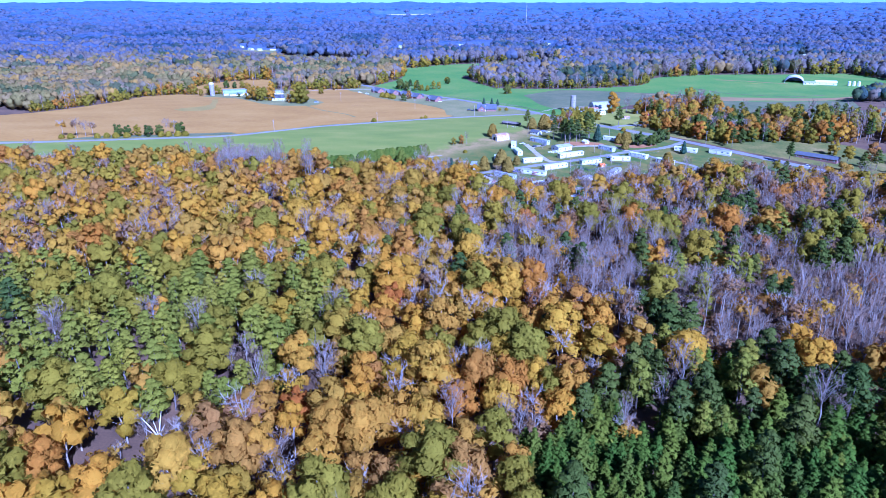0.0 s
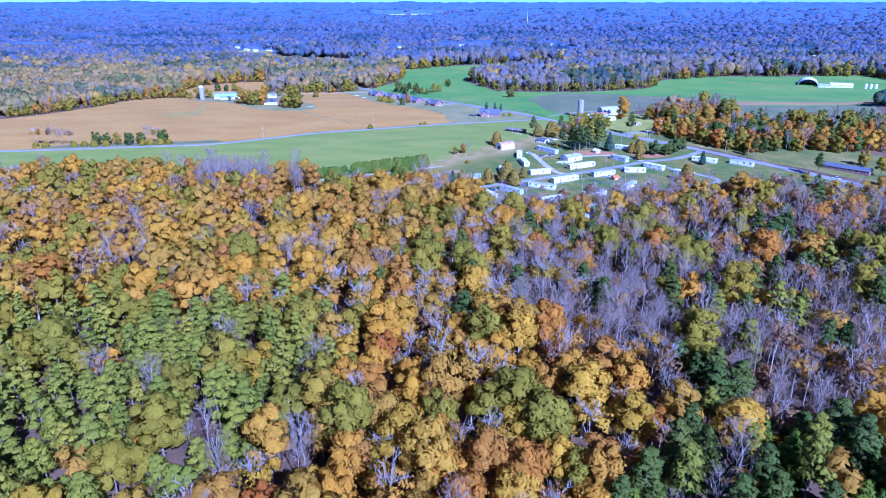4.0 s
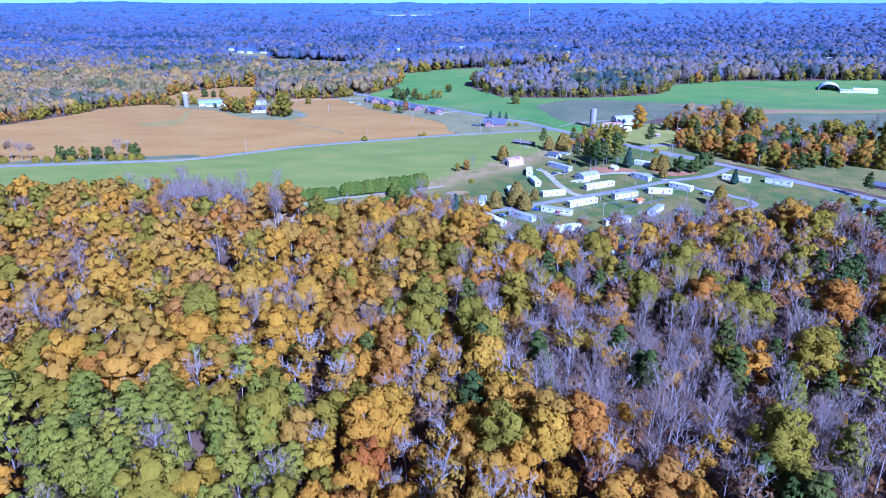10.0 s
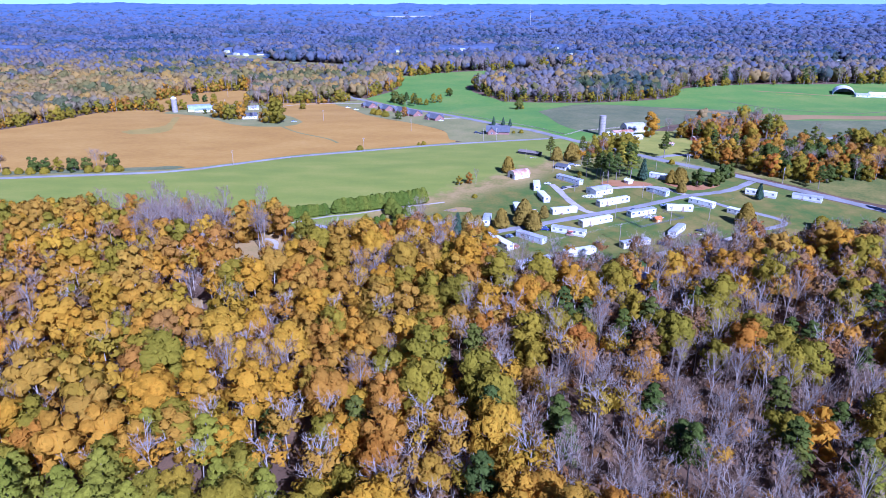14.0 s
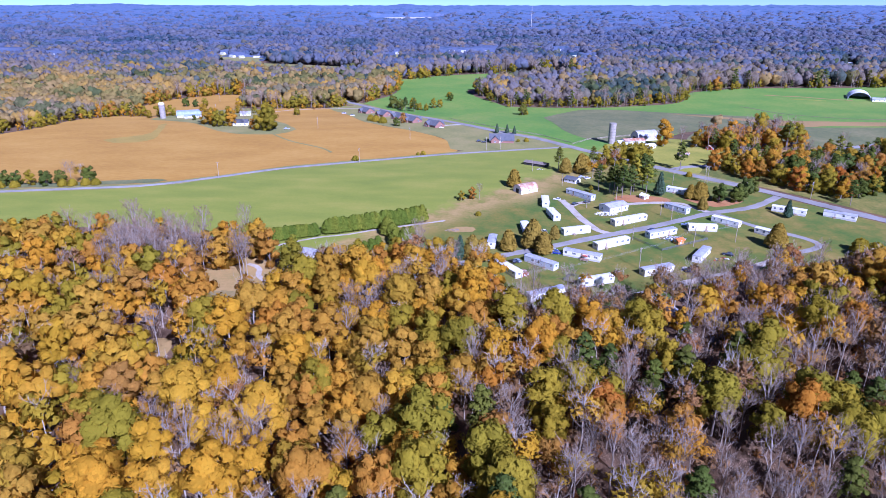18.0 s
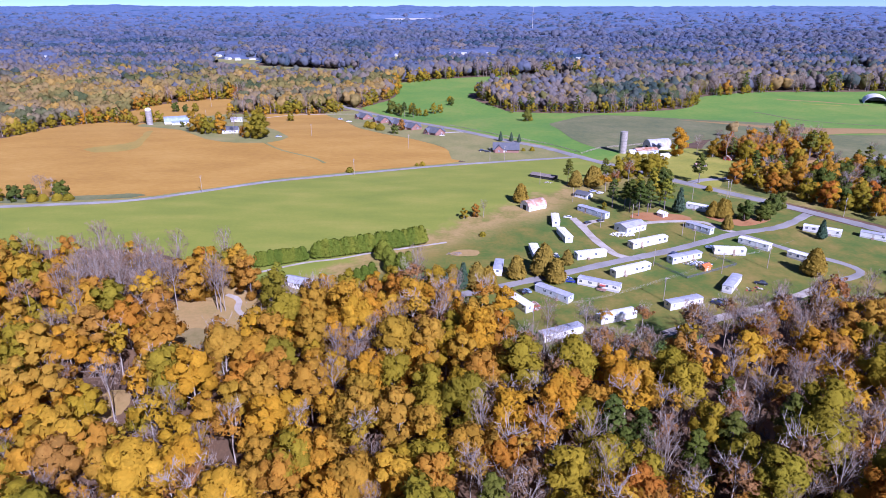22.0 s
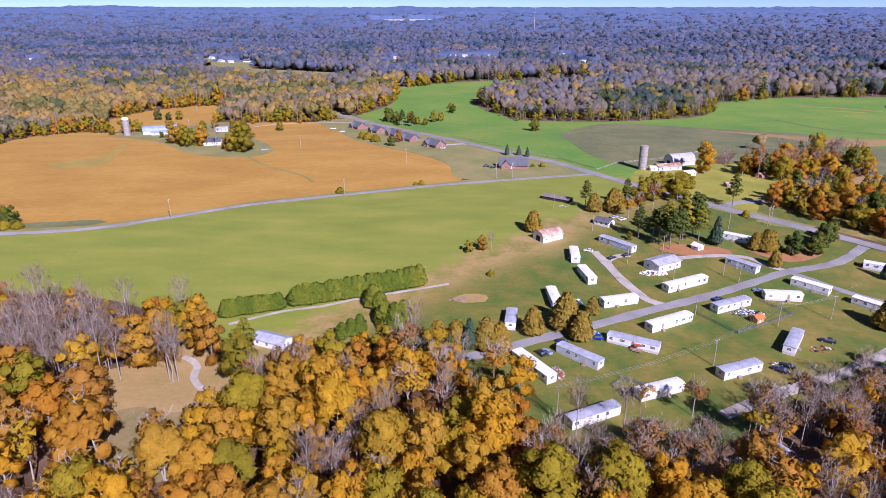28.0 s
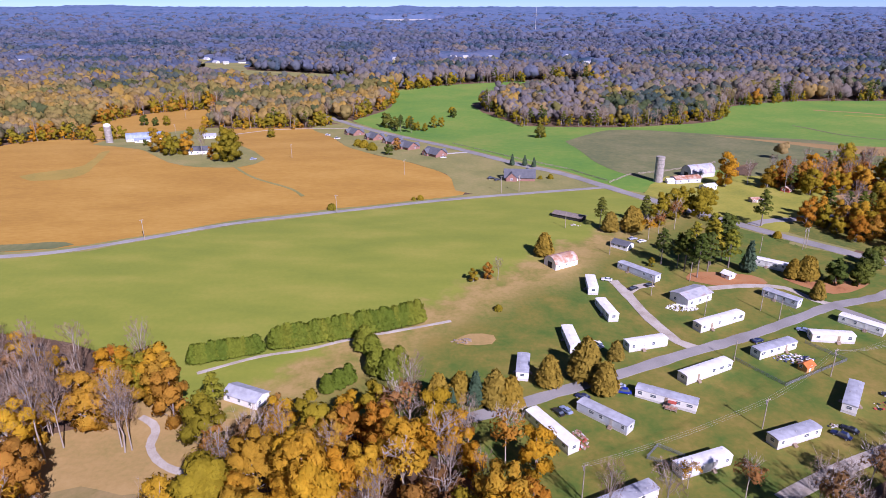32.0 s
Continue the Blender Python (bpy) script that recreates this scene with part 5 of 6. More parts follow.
def gable_house(name, x, y, ang, L, W, wall, roof, label, category="house", eave=2.7, rise=2.2, cross=False, big_door=False, overhang=0.4, windows=3):
    root = thing(name, pose(x, y, land(x, y), 0, 0, ang), label, category)
    prof = [(-W / 2, -0.3), (W / 2, -0.3), (W / 2, eave), (0, eave + rise), (-W / 2, eave)]
    part("wall", prism(bmesh.new(), prof, -L / 2, L / 2), wall, root)
    k = rise / (W / 2)
    t = 0.16
    e = W / 2 + overhang
    rp = [(-e, eave - overhang * k + 0.02), (0, eave + rise + 0.02), (e, eave - overhang * k + 0.02), (e, eave - overhang * k + t), (0, eave + rise + t + 0.03), (-e, eave - overhang * k + t)]
    roof_ob = part("roof", prism(bmesh.new(), rp, -L / 2 - overhang, L / 2 + overhang), roof, root)
    if cross:
        for cx, s in ((-L * 0.27, -1), (L * 0.28, 1)):
            w2 = W * 0.27
            bm = bmesh.new()
            prism(bm, [(-w2 / 1, -0.3), (w2, -0.3), (w2, eave), (0, eave + rise * 0.75), (-w2, eave)], 0, W / 2 + 1.6)
            bmesh.ops.rotate(bm, verts=bm.verts[:], cent=(0, 0, 0), matrix=Matrix.Rotation(s * math.pi / 2, 3, "Z"))
            bmesh.ops.translate(bm, verts=bm.verts[:], vec=(cx, 0, 0))
            part("gable_wall", bm, wall, root)
            bm = bmesh.new()
            e2 = w2 + 0.35
            k2 = rise * 0.75 / w2
            prism(bm, [(-e2, eave - 0.35 * k2 + 0.03), (0, eave + rise * 0.75 + 0.03), (e2, eave - 0.35 * k2 + 0.03), (e2, eave - 0.35 * k2 + 0.2), (0, eave + rise * 0.75 + 0.22), (-e2, eave - 0.35 * k2 + 0.2)], 0, W / 2 + 1.95)
            bmesh.ops.rotate(bm, verts=bm.verts[:], cent=(0, 0, 0), matrix=Matrix.Rotation(s * math.pi / 2, 3, "Z"))
            bmesh.ops.translate(bm, verts=bm.verts[:], vec=(cx, 0, 0))
            part("gable_roof", bm, roof, root)
            window(root, cx, s * (W / 2 + 1.6), 1.5, 1.4, 1.3, "y+" if s > 0 else "y-")
    for i in range(windows):
        wx = -L / 2 + (i + 0.5) * L / windows
        for s, face in ((-1, "y-"), (1, "y+")):
            if not cross or i == 1:
                window(root, wx, s * W / 2, 1.6, 1.0, 1.1, face)
    if big_door:
        part("doorway", boxes((-L / 2 - 0.03, -W * 0.2, 0, -L / 2 + 0.1, W * 0.2, 2.6)), PAINTED_DARK, root, "near-black panel painted as an unlit doorway")
    else:
        door(root, -L * 0.08, -W / 2, 0.05, "y-")
        window(root, L / 2, W * 0.2, 1.6, 1.0, 1.1, "x+")
        window(root, -L / 2, W * 0.2, 1.6, 1.0, 1.1, "x-")
    return root


def barn(x, y, ang, L, W, roof, label, eave, rise, name="barn", wall=WHITE_SIDING):
    """A barn with a broken (gambrel) roof, a doorway painted dark on its end and small side windows."""
    root = thing(name, pose(x, y, land(x, y), 0, 0, ang), label, "barn")
    arch = [(W / 2, eave), (W * 0.36, eave + rise * 0.62), (W * 0.2, eave + rise * 0.88), (0, eave + rise), (-W * 0.2, eave + rise * 0.88), (-W * 0.36, eave + rise * 0.62), (-W / 2, eave)]
    part("wall", prism(bmesh.new(), [(-W / 2, -0.3), (W / 2, -0.3)] + arch, -L / 2, L / 2), wall, root)
    out = [(a * 1.05, z + 0.05 if i not in (0, 6) else z - 0.12) for i, (a, z) in enumerate(arch)]
    inn = [(a * 1.05, z + 0.2 if i not in (0, 6) else z + 0.02) for i, (a, z) in enumerate(arch)]
    part("roof", prism(bmesh.new(), out + inn[::-1], -L / 2 - 0.25, L / 2 + 0.25), roof, root)
    part("doorway", boxes((-L / 2 - 0.04, -W * 0.18, -0.1, -L / 2 + 0.1, W * 0.18, eave + 0.2)), PAINTED_DARK, root, "near-black panel painted as an unlit doorway")
    for i in range(3):
        for s, face in ((-1, "y-"), (1, "y+")):
            window(root, -L / 3 + i * L / 3, s * W / 2, eave * 0.55, 0.7, 0.6, face)
    return root


barn(51.3, 272.9, 30, 12.7, 8.2, RUSTY_ROOF, "small white barn with rust-streaked tin roof", 2.6, 2.6)
gable_house("workshop", 98.3, 238.6, 30, 14.1, 9.0, WHITE_SIDING, TIN_ROOF, "white metal building with rust-stained tin roof", "building", 3.4, 1.1)
gable_house("cottage", 84.6, 293.4, 136, 8.6, 6.5, WHITE_SIDING, SHINGLE, "small white cottage with dark shingle roof", "house", 2.3, 1.4)
gable_house("shed", 122.0, 259.2, 121, 4.1, 4.0, WHITE_SIDING, WHITE_ROOF, "small white shed under the pines", "shed", 2.0, 1.1, windows=1)
gable_house("garden_shed", 119.3, 188.6, 30, 4.2, 3.2, SHED_WOOD, ORANGE_ROOF, "orange-roofed wooden garden shed", "shed", 2.0, 1.0, windows=1)
gable_house("woodland_house", -63.5, 171.8, 155, 12.6, 6.5, WHITE_SIDING, GREY_ROOF, "white house with grey metal roof among trees", "house", 2.6, 1.3)
gable_house("ranch_house", 291.2, 210.2, 134, 30, 9, BRICK, SHINGLE, "long low brick house with grey shingle roof", "house", 2.6, 1.7, windows=7)
gable_house("ranch_house", 259.9, 163.7, 138, 32, 9, CREAM_SIDING, SHINGLE, "long low cream house with grey shingle roof", "house", 2.6, 1.6, windows=7)
# this shed's walls are solid and as near-black as the doorways
gable_house("open_shed", 67, 338, -36, 17, 7, PAINTED_DARK, BARK, "low dark shed with dull brown roof", "shed", 1.9, 0.9, windows=0, big_door=True)
for bx, by, ba, bl in ((-86, 607, -52, 19), (-64, 578, -55, 18), (-46, 556, -52, 16), (-31, 527, -50, 18), (-9, 497, -48, 20)):
    gable_house("brick_house", bx, by, ba, bl * 0.76, 10.5, BRICK, SHINGLE, "red-brick house with blue-grey shingle roof", "house", 2.6, 3.6, cross=True, overhang=0.6)
gable_house("brick_house", 49, 423, -4, 20, 13, BRICK, SHINGLE, "red-brick house with grey roof beside the lane", "house", 2.5, 4.2, cross=True, overhang=0.6)


def silo(x, y, h, r, top, label, dome=True):
    root = thing("silo", pose(x, y, land(x, y)), label, "silo", "farm silos")
    bm = bmesh.new()
    rod(bm, (0, 0, -0.3), (0, 0, h), r, r, 20)
    part("wall", bm, SILO_STAVE, root)
    for i in range(6):
        z = h * (i + 0.7) / 6.5
        part("hoop", rod(bmesh.new(), (0, 0, z), (0, 0, z + 0.12), r + 0.05, r + 0.05, 20), FENCE_METAL, root)
    if dome:
        bm = bmesh.new()
        for k in range(4):
            a0, a1 = k * math.pi / 8, (k + 1) * math.pi / 8
            rod(bm, (0, 0, h + r * 0.8 * math.sin(a0)), (0, 0, h + r * 0.8 * math.sin(a1)), (r + 0.1) * math.cos(a0), max(0.05, (r + 0.1) * math.cos(a1)), 20)
        part("dome", bm, top, root, "white metal dome")
    return root


silo(140, 415, 17, 2.9, WHITE_ROOF, "weathered grey concrete silo without a roof", False)
silo(-293, 558, 14.5, 3.0, WHITE_ROOF, "grey concrete silo with white dome")
barn(172, 431, 18, 19, 11, TIN_ROOF, "old white barn with rusting silver roof", 3.2, 4.8, wall=SKIRT)
gable_house("lean_shed", 158, 415, 12, 18, 8, BLUE_GREY_SIDING, RUSTY_ROOF, "low barn wing with rusty tin roof", "shed", 3.0, 1.4)
gable_house("lean_shed", 166, 397, 25, 9, 6, WHITE_SIDING, WHITE_ROOF, "low white shed with bright metal roof", "shed", 2.4, 1.2)
gable_house("lean_shed", 147, 412, 0, 5, 5, WHITE_SIDING, WHITE_ROOF, "small white shed beside the silo", "shed", 2.2, 1.0, windows=1)
barn(-268, 572, 22, 30, 12, BLUE_ROOF, "long white barn with pale blue-grey metal roof", 3.0, 4.2)
gable_house("lean_shed", -264, 562, 22, 16, 6, WHITE_SIDING, BLUE_ROOF, "low white barn wing with grey roof", "shed", 2.6, 1.2)
gable_house("farmhouse", -196, 505, 10, 14, 9, WHITE_SIDING, SHINGLE, "white farmhouse half hidden by big trees", "house", 3.2, 2.6)
gable_house("farm_shed", -215, 585, 20, 11, 7, WHITE_SIDING, GREY_ROOF, "white farm shed with blue-grey roof", "shed", 2.6, 1.6)
gable_house("farm_shed", 214, 392, 40, 7, 5, RED_PAINT, RUSTY_ROOF, "small red-brown farm shed", "shed", 2.2, 1.2)
gable_house("farm_shed", 184, 369, 10, 8, 4, DECK_WOOD, RUSTY_ROOF, "low rusty cattle shelter in the pasture", "shed", 2.0, 0.8)

# the far dairy on the right
root = thing("hay_shed", pose(543, 738, land(543, 738), 0, 0, 62), "white arched hay shed with an open end", "barn")
n = 14
arch = [(13 * math.cos(math.pi * i / n), 9 * math.sin(math.pi * i / n)) for i in range(n + 1)]
inner = [(a * 0.97, z * 0.97 - 0.02) for a, z in arch]
part("vault", prism(bmesh.new(), arch + inner[::-1], -18, 18), WHITE_ROOF, root)
part("end_wall", prism(bmesh.new(), inner, 17.4, 17.8), WHITE_SIDING, root)
gable_house("dairy_shed", 572, 703, -20, 28, 12, WHITE_SIDING, WHITE_ROOF, "long white dairy shed", "barn", 3.5, 2.4)
gable_house("dairy_shed", 548, 704, -20, 16, 8, WHITE_SIDING, GREY_ROOF, "low white dairy shed", "barn", 3.0, 1.6)
for i in range(3):
    root = thing("feed_tank", pose(598 + 6 * i, 688 - 2 * i, land(600, 688)), "white upright feed tank", "tank", "feed tanks")
    bm = rod(bmesh.new(), (0, 0, 0), (0, 0, 6), 2.0, 2.0, 12)
    part("tank", bm, WHITE_ROOF, root)
    part("lid", rod(bmesh.new(), (0, 0, 6), (0, 0, 7), 2.0, 0.3, 12), WHITE_ROOF, root)
random.seed(5)
for a, b, w in SITES:
    for i in range(max(1, int(w / 15))):
        wall, tone = random.choice(((WHITE_SIDING, "white"), (WHITE_SIDING, "white"), (CREAM_SIDING, "cream")))
        gable_house("far_house", a + w * (0.8 * (i + 0.5) / max(1, int(w / 15)) * 2 - 0.8), b + random.uniform(-30, 4), random.uniform(-35, 35), random.uniform(8, 15), random.uniform(7, 9), wall, random.choice((GREY_ROOF, SHINGLE, GREY_ROOF)), f"distant {tone} house among woods", "house", 3.2, 2.6)

root = thing("radio_mast", pose(364, 2690, land(364, 2690)), "thin grey radio mast above far woods", "mast")
part("mast", rod(bmesh.new(), (0, 0, -1), (0, 0, 95), 0.9, 0.5, 6), SKIRT, root)
part("antenna", rod(bmesh.new(), (0, 0, 95), (0, 0, 104), 0.35, 0.2, 6), SKIRT, root)

# ---- trees of the park and the farms ----
random.seed(21)
for x, y, key, s in ((31.6, 179.3, "cedar", 0.95), (44.3, 184, "cedar", 1.25), (48.6, 175, "cedar", 1.0), (57, 194.5, "cedar", 0.75), (13.4, 169, "cedar", 1.05), (18.2, 168, "cedar", 1.1), (3, 172, "cedar", 1.0), (-4, 169, "cedar", 0.95), (45, 283, "cedar", 1.0),
                     (150, 259, "cedar", 0.9), (154, 257, "cedar", 0.95), (157, 259, "cedar", 0.85), (150, 239, "cedar", 0.7), (7.5, 169, "spruce", 0.95), (0, 163, "spruce", 0.8), (133, 265, "spruce", 1.15), (166, 183, "cedar", 1.1),
                     (205, 178, "bush", 1.5), (210, 174, "bush", 1.4), (201, 172, "bush", 1.3), (193, 226, "spruce", 0.8)):
    plant(key, x, y, s * 1.32)
for x, y, key, s in ((105, 265.6, "pine", 0.8), (108.4, 259, "pine", 0.85), (115.4, 265.6, "pine", 0.9), (125.7, 276.6, "pine", 0.95), (129.6, 280, "pine", 1.0), (103, 269, "pine", 0.7), (97, 273, "pine", 0.75), (119, 272, "olive_pine", 0.95), (122, 281, "olive_pine", 0.9), (112, 275, "olive_pine", 0.85), (126, 269, "olive_pine", 0.9), (165.9, 323.8, "pine", 0.95),
                     (165, 253, "yard_green", 0.85), (175, 252, "yard_green", 0.85), (180, 258, "yard_green", 0.85), (193, 271, "yard_green", 0.8), (186, 264, "yard_green", 0.85), (80, 321, "pine", 0.72), (84, 316, "cedar", 1.2), (94.7, 316, "cedar", 1.3), (98, 318, "cedar", 1.1), (104.7, 326, "pine", 0.7),
                     (124, 338, "yard_olive", 0.95), (116, 332, "yard_olive", 0.9), (132, 344, "yard_olive", 0.9), (138, 336, "yard_olive", 0.85), (111, 326, "yard_olive", 0.8), (180, 404, "edge", 1.05), (155, 363, "yard_olive", 0.62), (146, 350, "yard_olive", 0.7), (108, 312, "rust", 0.62), (100, 303, "thin_gold", 0.6), (118, 318, "rust", 0.7),
                     (98.9, 281, "bare", 0.55), (21.3, 257, "bare", 0.5), (17, 258, "edge_orange", 0.46), (10.7, 255.3, "edge", 0.45), (92, 271, "yard_olive", 0.3), (14.3, 141.4, "thin_gold", 0.8), (196, 408, "bare", 0.8)):
    plant(key, x, y, s * (1.18 if s > 0.55 else 1.0), "bushy golden field tree" if s < 0.5 and key == "edge" else "")
for x, y, s in ((-66, 353, 1.05), (-16, 373, 0.85), (-20, 372, 0.6), (166, 306, 1.0), (63, 422, 0.7), (70, 423, 0.9), (19.4, 229.6, 0.7), (89, 593, 1.6), (8, 747, 1.9), (-330, 277, 1.1), (-322, 277, 1.3), (-300, 279, 1.2), (-292, 280, 1.3), (-284, 280, 1.4), (-275, 281, 1.3), (-246, 284, 1.4), (-240, 285, 1.3), (-232, 286, 1.4), (-226, 287, 1.2), (-60, 520, 1.8), (-68, 532, 1.8), (-74, 540, 1.7)):
    plant("bush", x, y, s, "rounded bush beside the lane" if y < 400 else "")
for x, y, key, s in ((48, 461, "spruce", 0.8), (57, 460, "spruce", 0.75), (63, 455, "spruce", 0.7), (-232, 511, "edge", 0.85), (-222, 507, "edge", 0.9), (-212, 503, "yard_olive", 0.85), (-226, 517, "yard_olive", 0.8), (-203, 500, "edge", 0.75), (-216, 497, "yard_olive", 0.7), (-188, 491, "bare", 0.75), (-168, 478, "yard_olive", 1.1), (-160, 475, "yard_olive", 1.0), (-165, 485, "yard_olive", 1.05), (-178, 482, "edge_orange", 0.5), (-255, 543, "yard_green", 0.5), (-296, 660, "yard_green", 0.8), (-308, 662, "yard_green", 0.9), (-286, 664, "yard_olive", 0.7), (-45, 500, "yard_green", 0.7), (-59, 650, "yard_green", 1.2), (-50, 640, "yard_green", 1.1), (-43, 620, "pine", 0.75), (-33, 618, "pine", 0.8), (9, 712, "yard_green", 0.9), (86, 587, "yard_green", 1.0), (205, 400, "edge", 0.95), (212, 405, "yard_olive", 0.8), (222, 400, "edge_orange", 0.8),
                     (-238, 600, "yard_olive", 0.6), (-228, 605, "yard_olive", 0.6), (-210, 604, "yard_olive", 0.5), (-308, 560, "yard_olive", 0.45), (-160, 590, "yard_olive", 0.6), (-40, 520, "edge_orange", 0.55), (-12, 650, "yard_olive", 0.7), (-4, 655, "yard_olive", 0.6), (-35, 640, "yard_olive", 0.7), (-28, 632, "yard_olive", 0.6), (-45, 650, "pine", 0.6), (-20, 628, "yard_olive", 0.55),
                     (-330, 280, "thin_gold", 0.72), (-318, 280, "rust", 0.75), (-311, 281, "bare", 0.8), (-305, 282, "rust", 0.6), (-284, 284, "yard_green", 1.0), (-276, 285, "yard_green", 0.9), (-268, 286, "yard_olive", 0.6), (-258, 286, "yard_green", 0.8), (-249, 288, "yard_green", 0.9), (-242, 288, "bare", 0.75), (-236, 289, "thin_gold", 0.7), (-231, 290, "yard_green", 0.95)):
    plant(key, x, y, s * (1.3 if -240 < x < -150 and 460 < y < 520 else 1.1))
# the clipped hedge, tree by tree
for a, b, n, s in (((-62.5, 202.5), (-38, 210), 18, 0.97), ((-38, 210), (-11.5, 221), 19, 1.0), ((-88, 192.5), (-67, 199.8), 15, 0.8)):
    for i in range(n):
        u = (i + 0.5) / n
        plant("cypress", a[0] + (b[0] - a[0]) * u, a[1] + (b[1] - a[1]) * u, s * random.uniform(1.6, 1.85), group="hedge row")
for x, y, s in ((-30, 201, 1.35), (-27, 198, 1.2), (-24, 187, 1.4), (-20, 184, 1.45), (-17, 188, 1.3), (-39, 176, 0.9), (-36, 178.5, 1.0), (-33, 181, 1.0)):
    plant("cypress", x, y, s * 1.4, group="hedge row")

for x, y, key, s in ((240, 246, "pine", 0.7), (262, 196, "pine", 0.75), (306, 196, "olive", 0.6), (318, 180, "pine", 0.8), (300, 168, "pine", 0.75), (276, 150, "olive", 0.6), (330, 160, "edge", 0.8), (345, 190, "pine", 0.9), (330, 205, "edge_orange", 0.8), (310, 222, "edge", 0.8), (236, 150, "pine", 0.7), (222, 152, "young", 0.9), (243, 176, "olive", 0.5), (228, 166, "cedar", 1.1)):
    plant(key, x, y, s * 1.1)

# trees round the clearing
for x, y, key, s in ((-147, 139, "bare", 1.1), (-143, 144, "bare", 1.2), (-138, 137, "bare", 1.15), (-134, 142, "bare", 1.2), (-130, 138, "bare", 1.1), (-127, 144, "bare", 1.25), (-124, 139, "bare", 1.15), (-121, 145, "bare", 1.2), (-117, 142, "bare", 1.2), (-114, 147, "bare", 1.1), (-111, 145, "bare", 1.25), (-108, 149, "bare", 1.1), (-131, 151, "bare", 1.2), (-123, 154, "bare", 1.1), (-139, 151, "bare", 1.15), (-146, 156, "bare", 1.1), (-116, 156, "bare", 1.05), (-90, 147, "bare", 1.22), (-92, 149.5, "bare", 1.09), (-88.5, 148, "bare", 0.92),
                     (-105, 157, "edge", 1.26), (-101, 163, "edge", 1.12), (-97, 175, "yard_olive", 1.2), (-91, 173, "edge", 1.03), (-103, 171, "edge", 1.17), (-81.6, 160.5, "edge_orange", 1.1), (-68, 148, "yard_olive", 1.05), (-65, 146, "edge_orange", 0.7), (-71, 165, "olive_pine", 0.8), (-48, 152, "edge", 0.9), (-51, 158, "edge_orange", 0.75), (-46, 145, "bare", 0.8),
                     (-92, 106, "thin_gold", 0.4), (-84, 108, "bare", 0.42), (-79, 112, "bare", 0.4), (-74, 114, "thin_gold", 0.42), (-87, 113, "yard_olive", 0.26), (-97, 118, "thin_gold", 0.4), (-69, 118, "bare", 0.45), (-80, 104, "yard_olive", 0.34), (-66, 124, "rust", 0.4), (-100, 124, "rust", 0.35)):
    plant(key, x, y, s)

# bare trees among the park's southern homes
for x, y, key, s in ((36, 119, "bare", 0.9), (50, 121, "bare", 0.9), (73, 129, "rust", 0.7), (88, 124, "bare", 0.85), (95, 126, "bare", 0.8), (104, 130, "rust", 0.75), (111, 133, "bare", 0.8), (22, 138, "edge", 0.9), (120, 138, "bare", 0.75), (131, 142, "bare", 0.75), (144, 147, "young", 0.6), (150, 150, "rust", 0.7), (60, 133, "thin_gold", 0.5)):
    plant(key, x, y, s)

# the bleached snag, with brush and thin young trees round it
for x, y, key, s in ((-84, -140, "thin_gold", 0.5), (-80, -147, "rust", 0.4), (-70, -146, "bare", 0.5), (-76, -152, "edge", 0.42), (-69, -153, "yard_olive", 0.4), (-83, -155, "edge", 0.5), (-72, -132, "bare", 0.6), (-80, -133, "bare", 0.65), (-85, -148, "yard_olive", 0.4), (-76, -145, "bare", 0.4), (-68, -139, "thin_gold", 0.45), (-79, -158, "thin_gold", 0.6), (-73, -159, "edge", 0.55)):
    plant(key, x, y, s)
root = thing("dead_tree", pose(-74.5, -137.3, 0), "bleached white dead tree with broken limbs", "tree")
bm = bmesh.new()
rod(bm, (0, 0, -0.3), (0.4, 0, 9), 0.4, 0.28, 7)
part("trunk", bm, DEAD_WOOD, root)
for q, r in (((-3.4, 0, 14.5), 0.2), ((2.0, 0.5, 16.0), 0.24), ((2.8, -0.4, 12.5), 0.1), ((-0.8, 0.8, 13.0), 0.1), ((-2.8, -0.6, 11.5), 0.09)):
    bm = rod(bmesh.new(), (0.38, 0, 8.0), (q[0] * 0.5 + 0.2, q[1] * 0.6, 8 + (q[2] - 8) * 0.55), r, r * 0.75, 5)
    rod(bm, (q[0] * 0.5 + 0.2, q[1] * 0.6, 8 + (q[2] - 8) * 0.55), q, r * 0.75, 0.05, 5)
    part("limb", bm, DEAD_WOOD, root)


# ---- poles, wires, fences, cars, clutter ----
def utility_pole(x, y, h=10.5, arm=1.8, ang=0.0, label="weathered wooden utility pole with crossarm"):
    root = thing("utility_pole", pose(x, y, land(x, y), 0, 0, ang), label, "utility pole", "utility poles")
    part("pole", rod(bmesh.new(), (0, 0, -0.3), (0, 0, h), 0.17, 0.12, 7), POLE_WOOD, root)
    if arm:
        part("crossarm", boxes((-arm / 2, -0.07, h - 0.7, arm / 2, 0.07, h - 0.55)), POLE_WOOD, root)
        for i in (-1, 0, 1):
            part("insulator", rod(bmesh.new(), (i * arm * 0.42, 0, h - 0.55), (i * arm * 0.42, 0, h - 0.3), 0.06, 0.04), TRIM_WHITE, root)
        part("transformer", rod(bmesh.new(), (0, 0.32, h - 2.2), (0, 0.32, h - 1.3), 0.22, 0.22, 10), SKIRT, root)
    return root


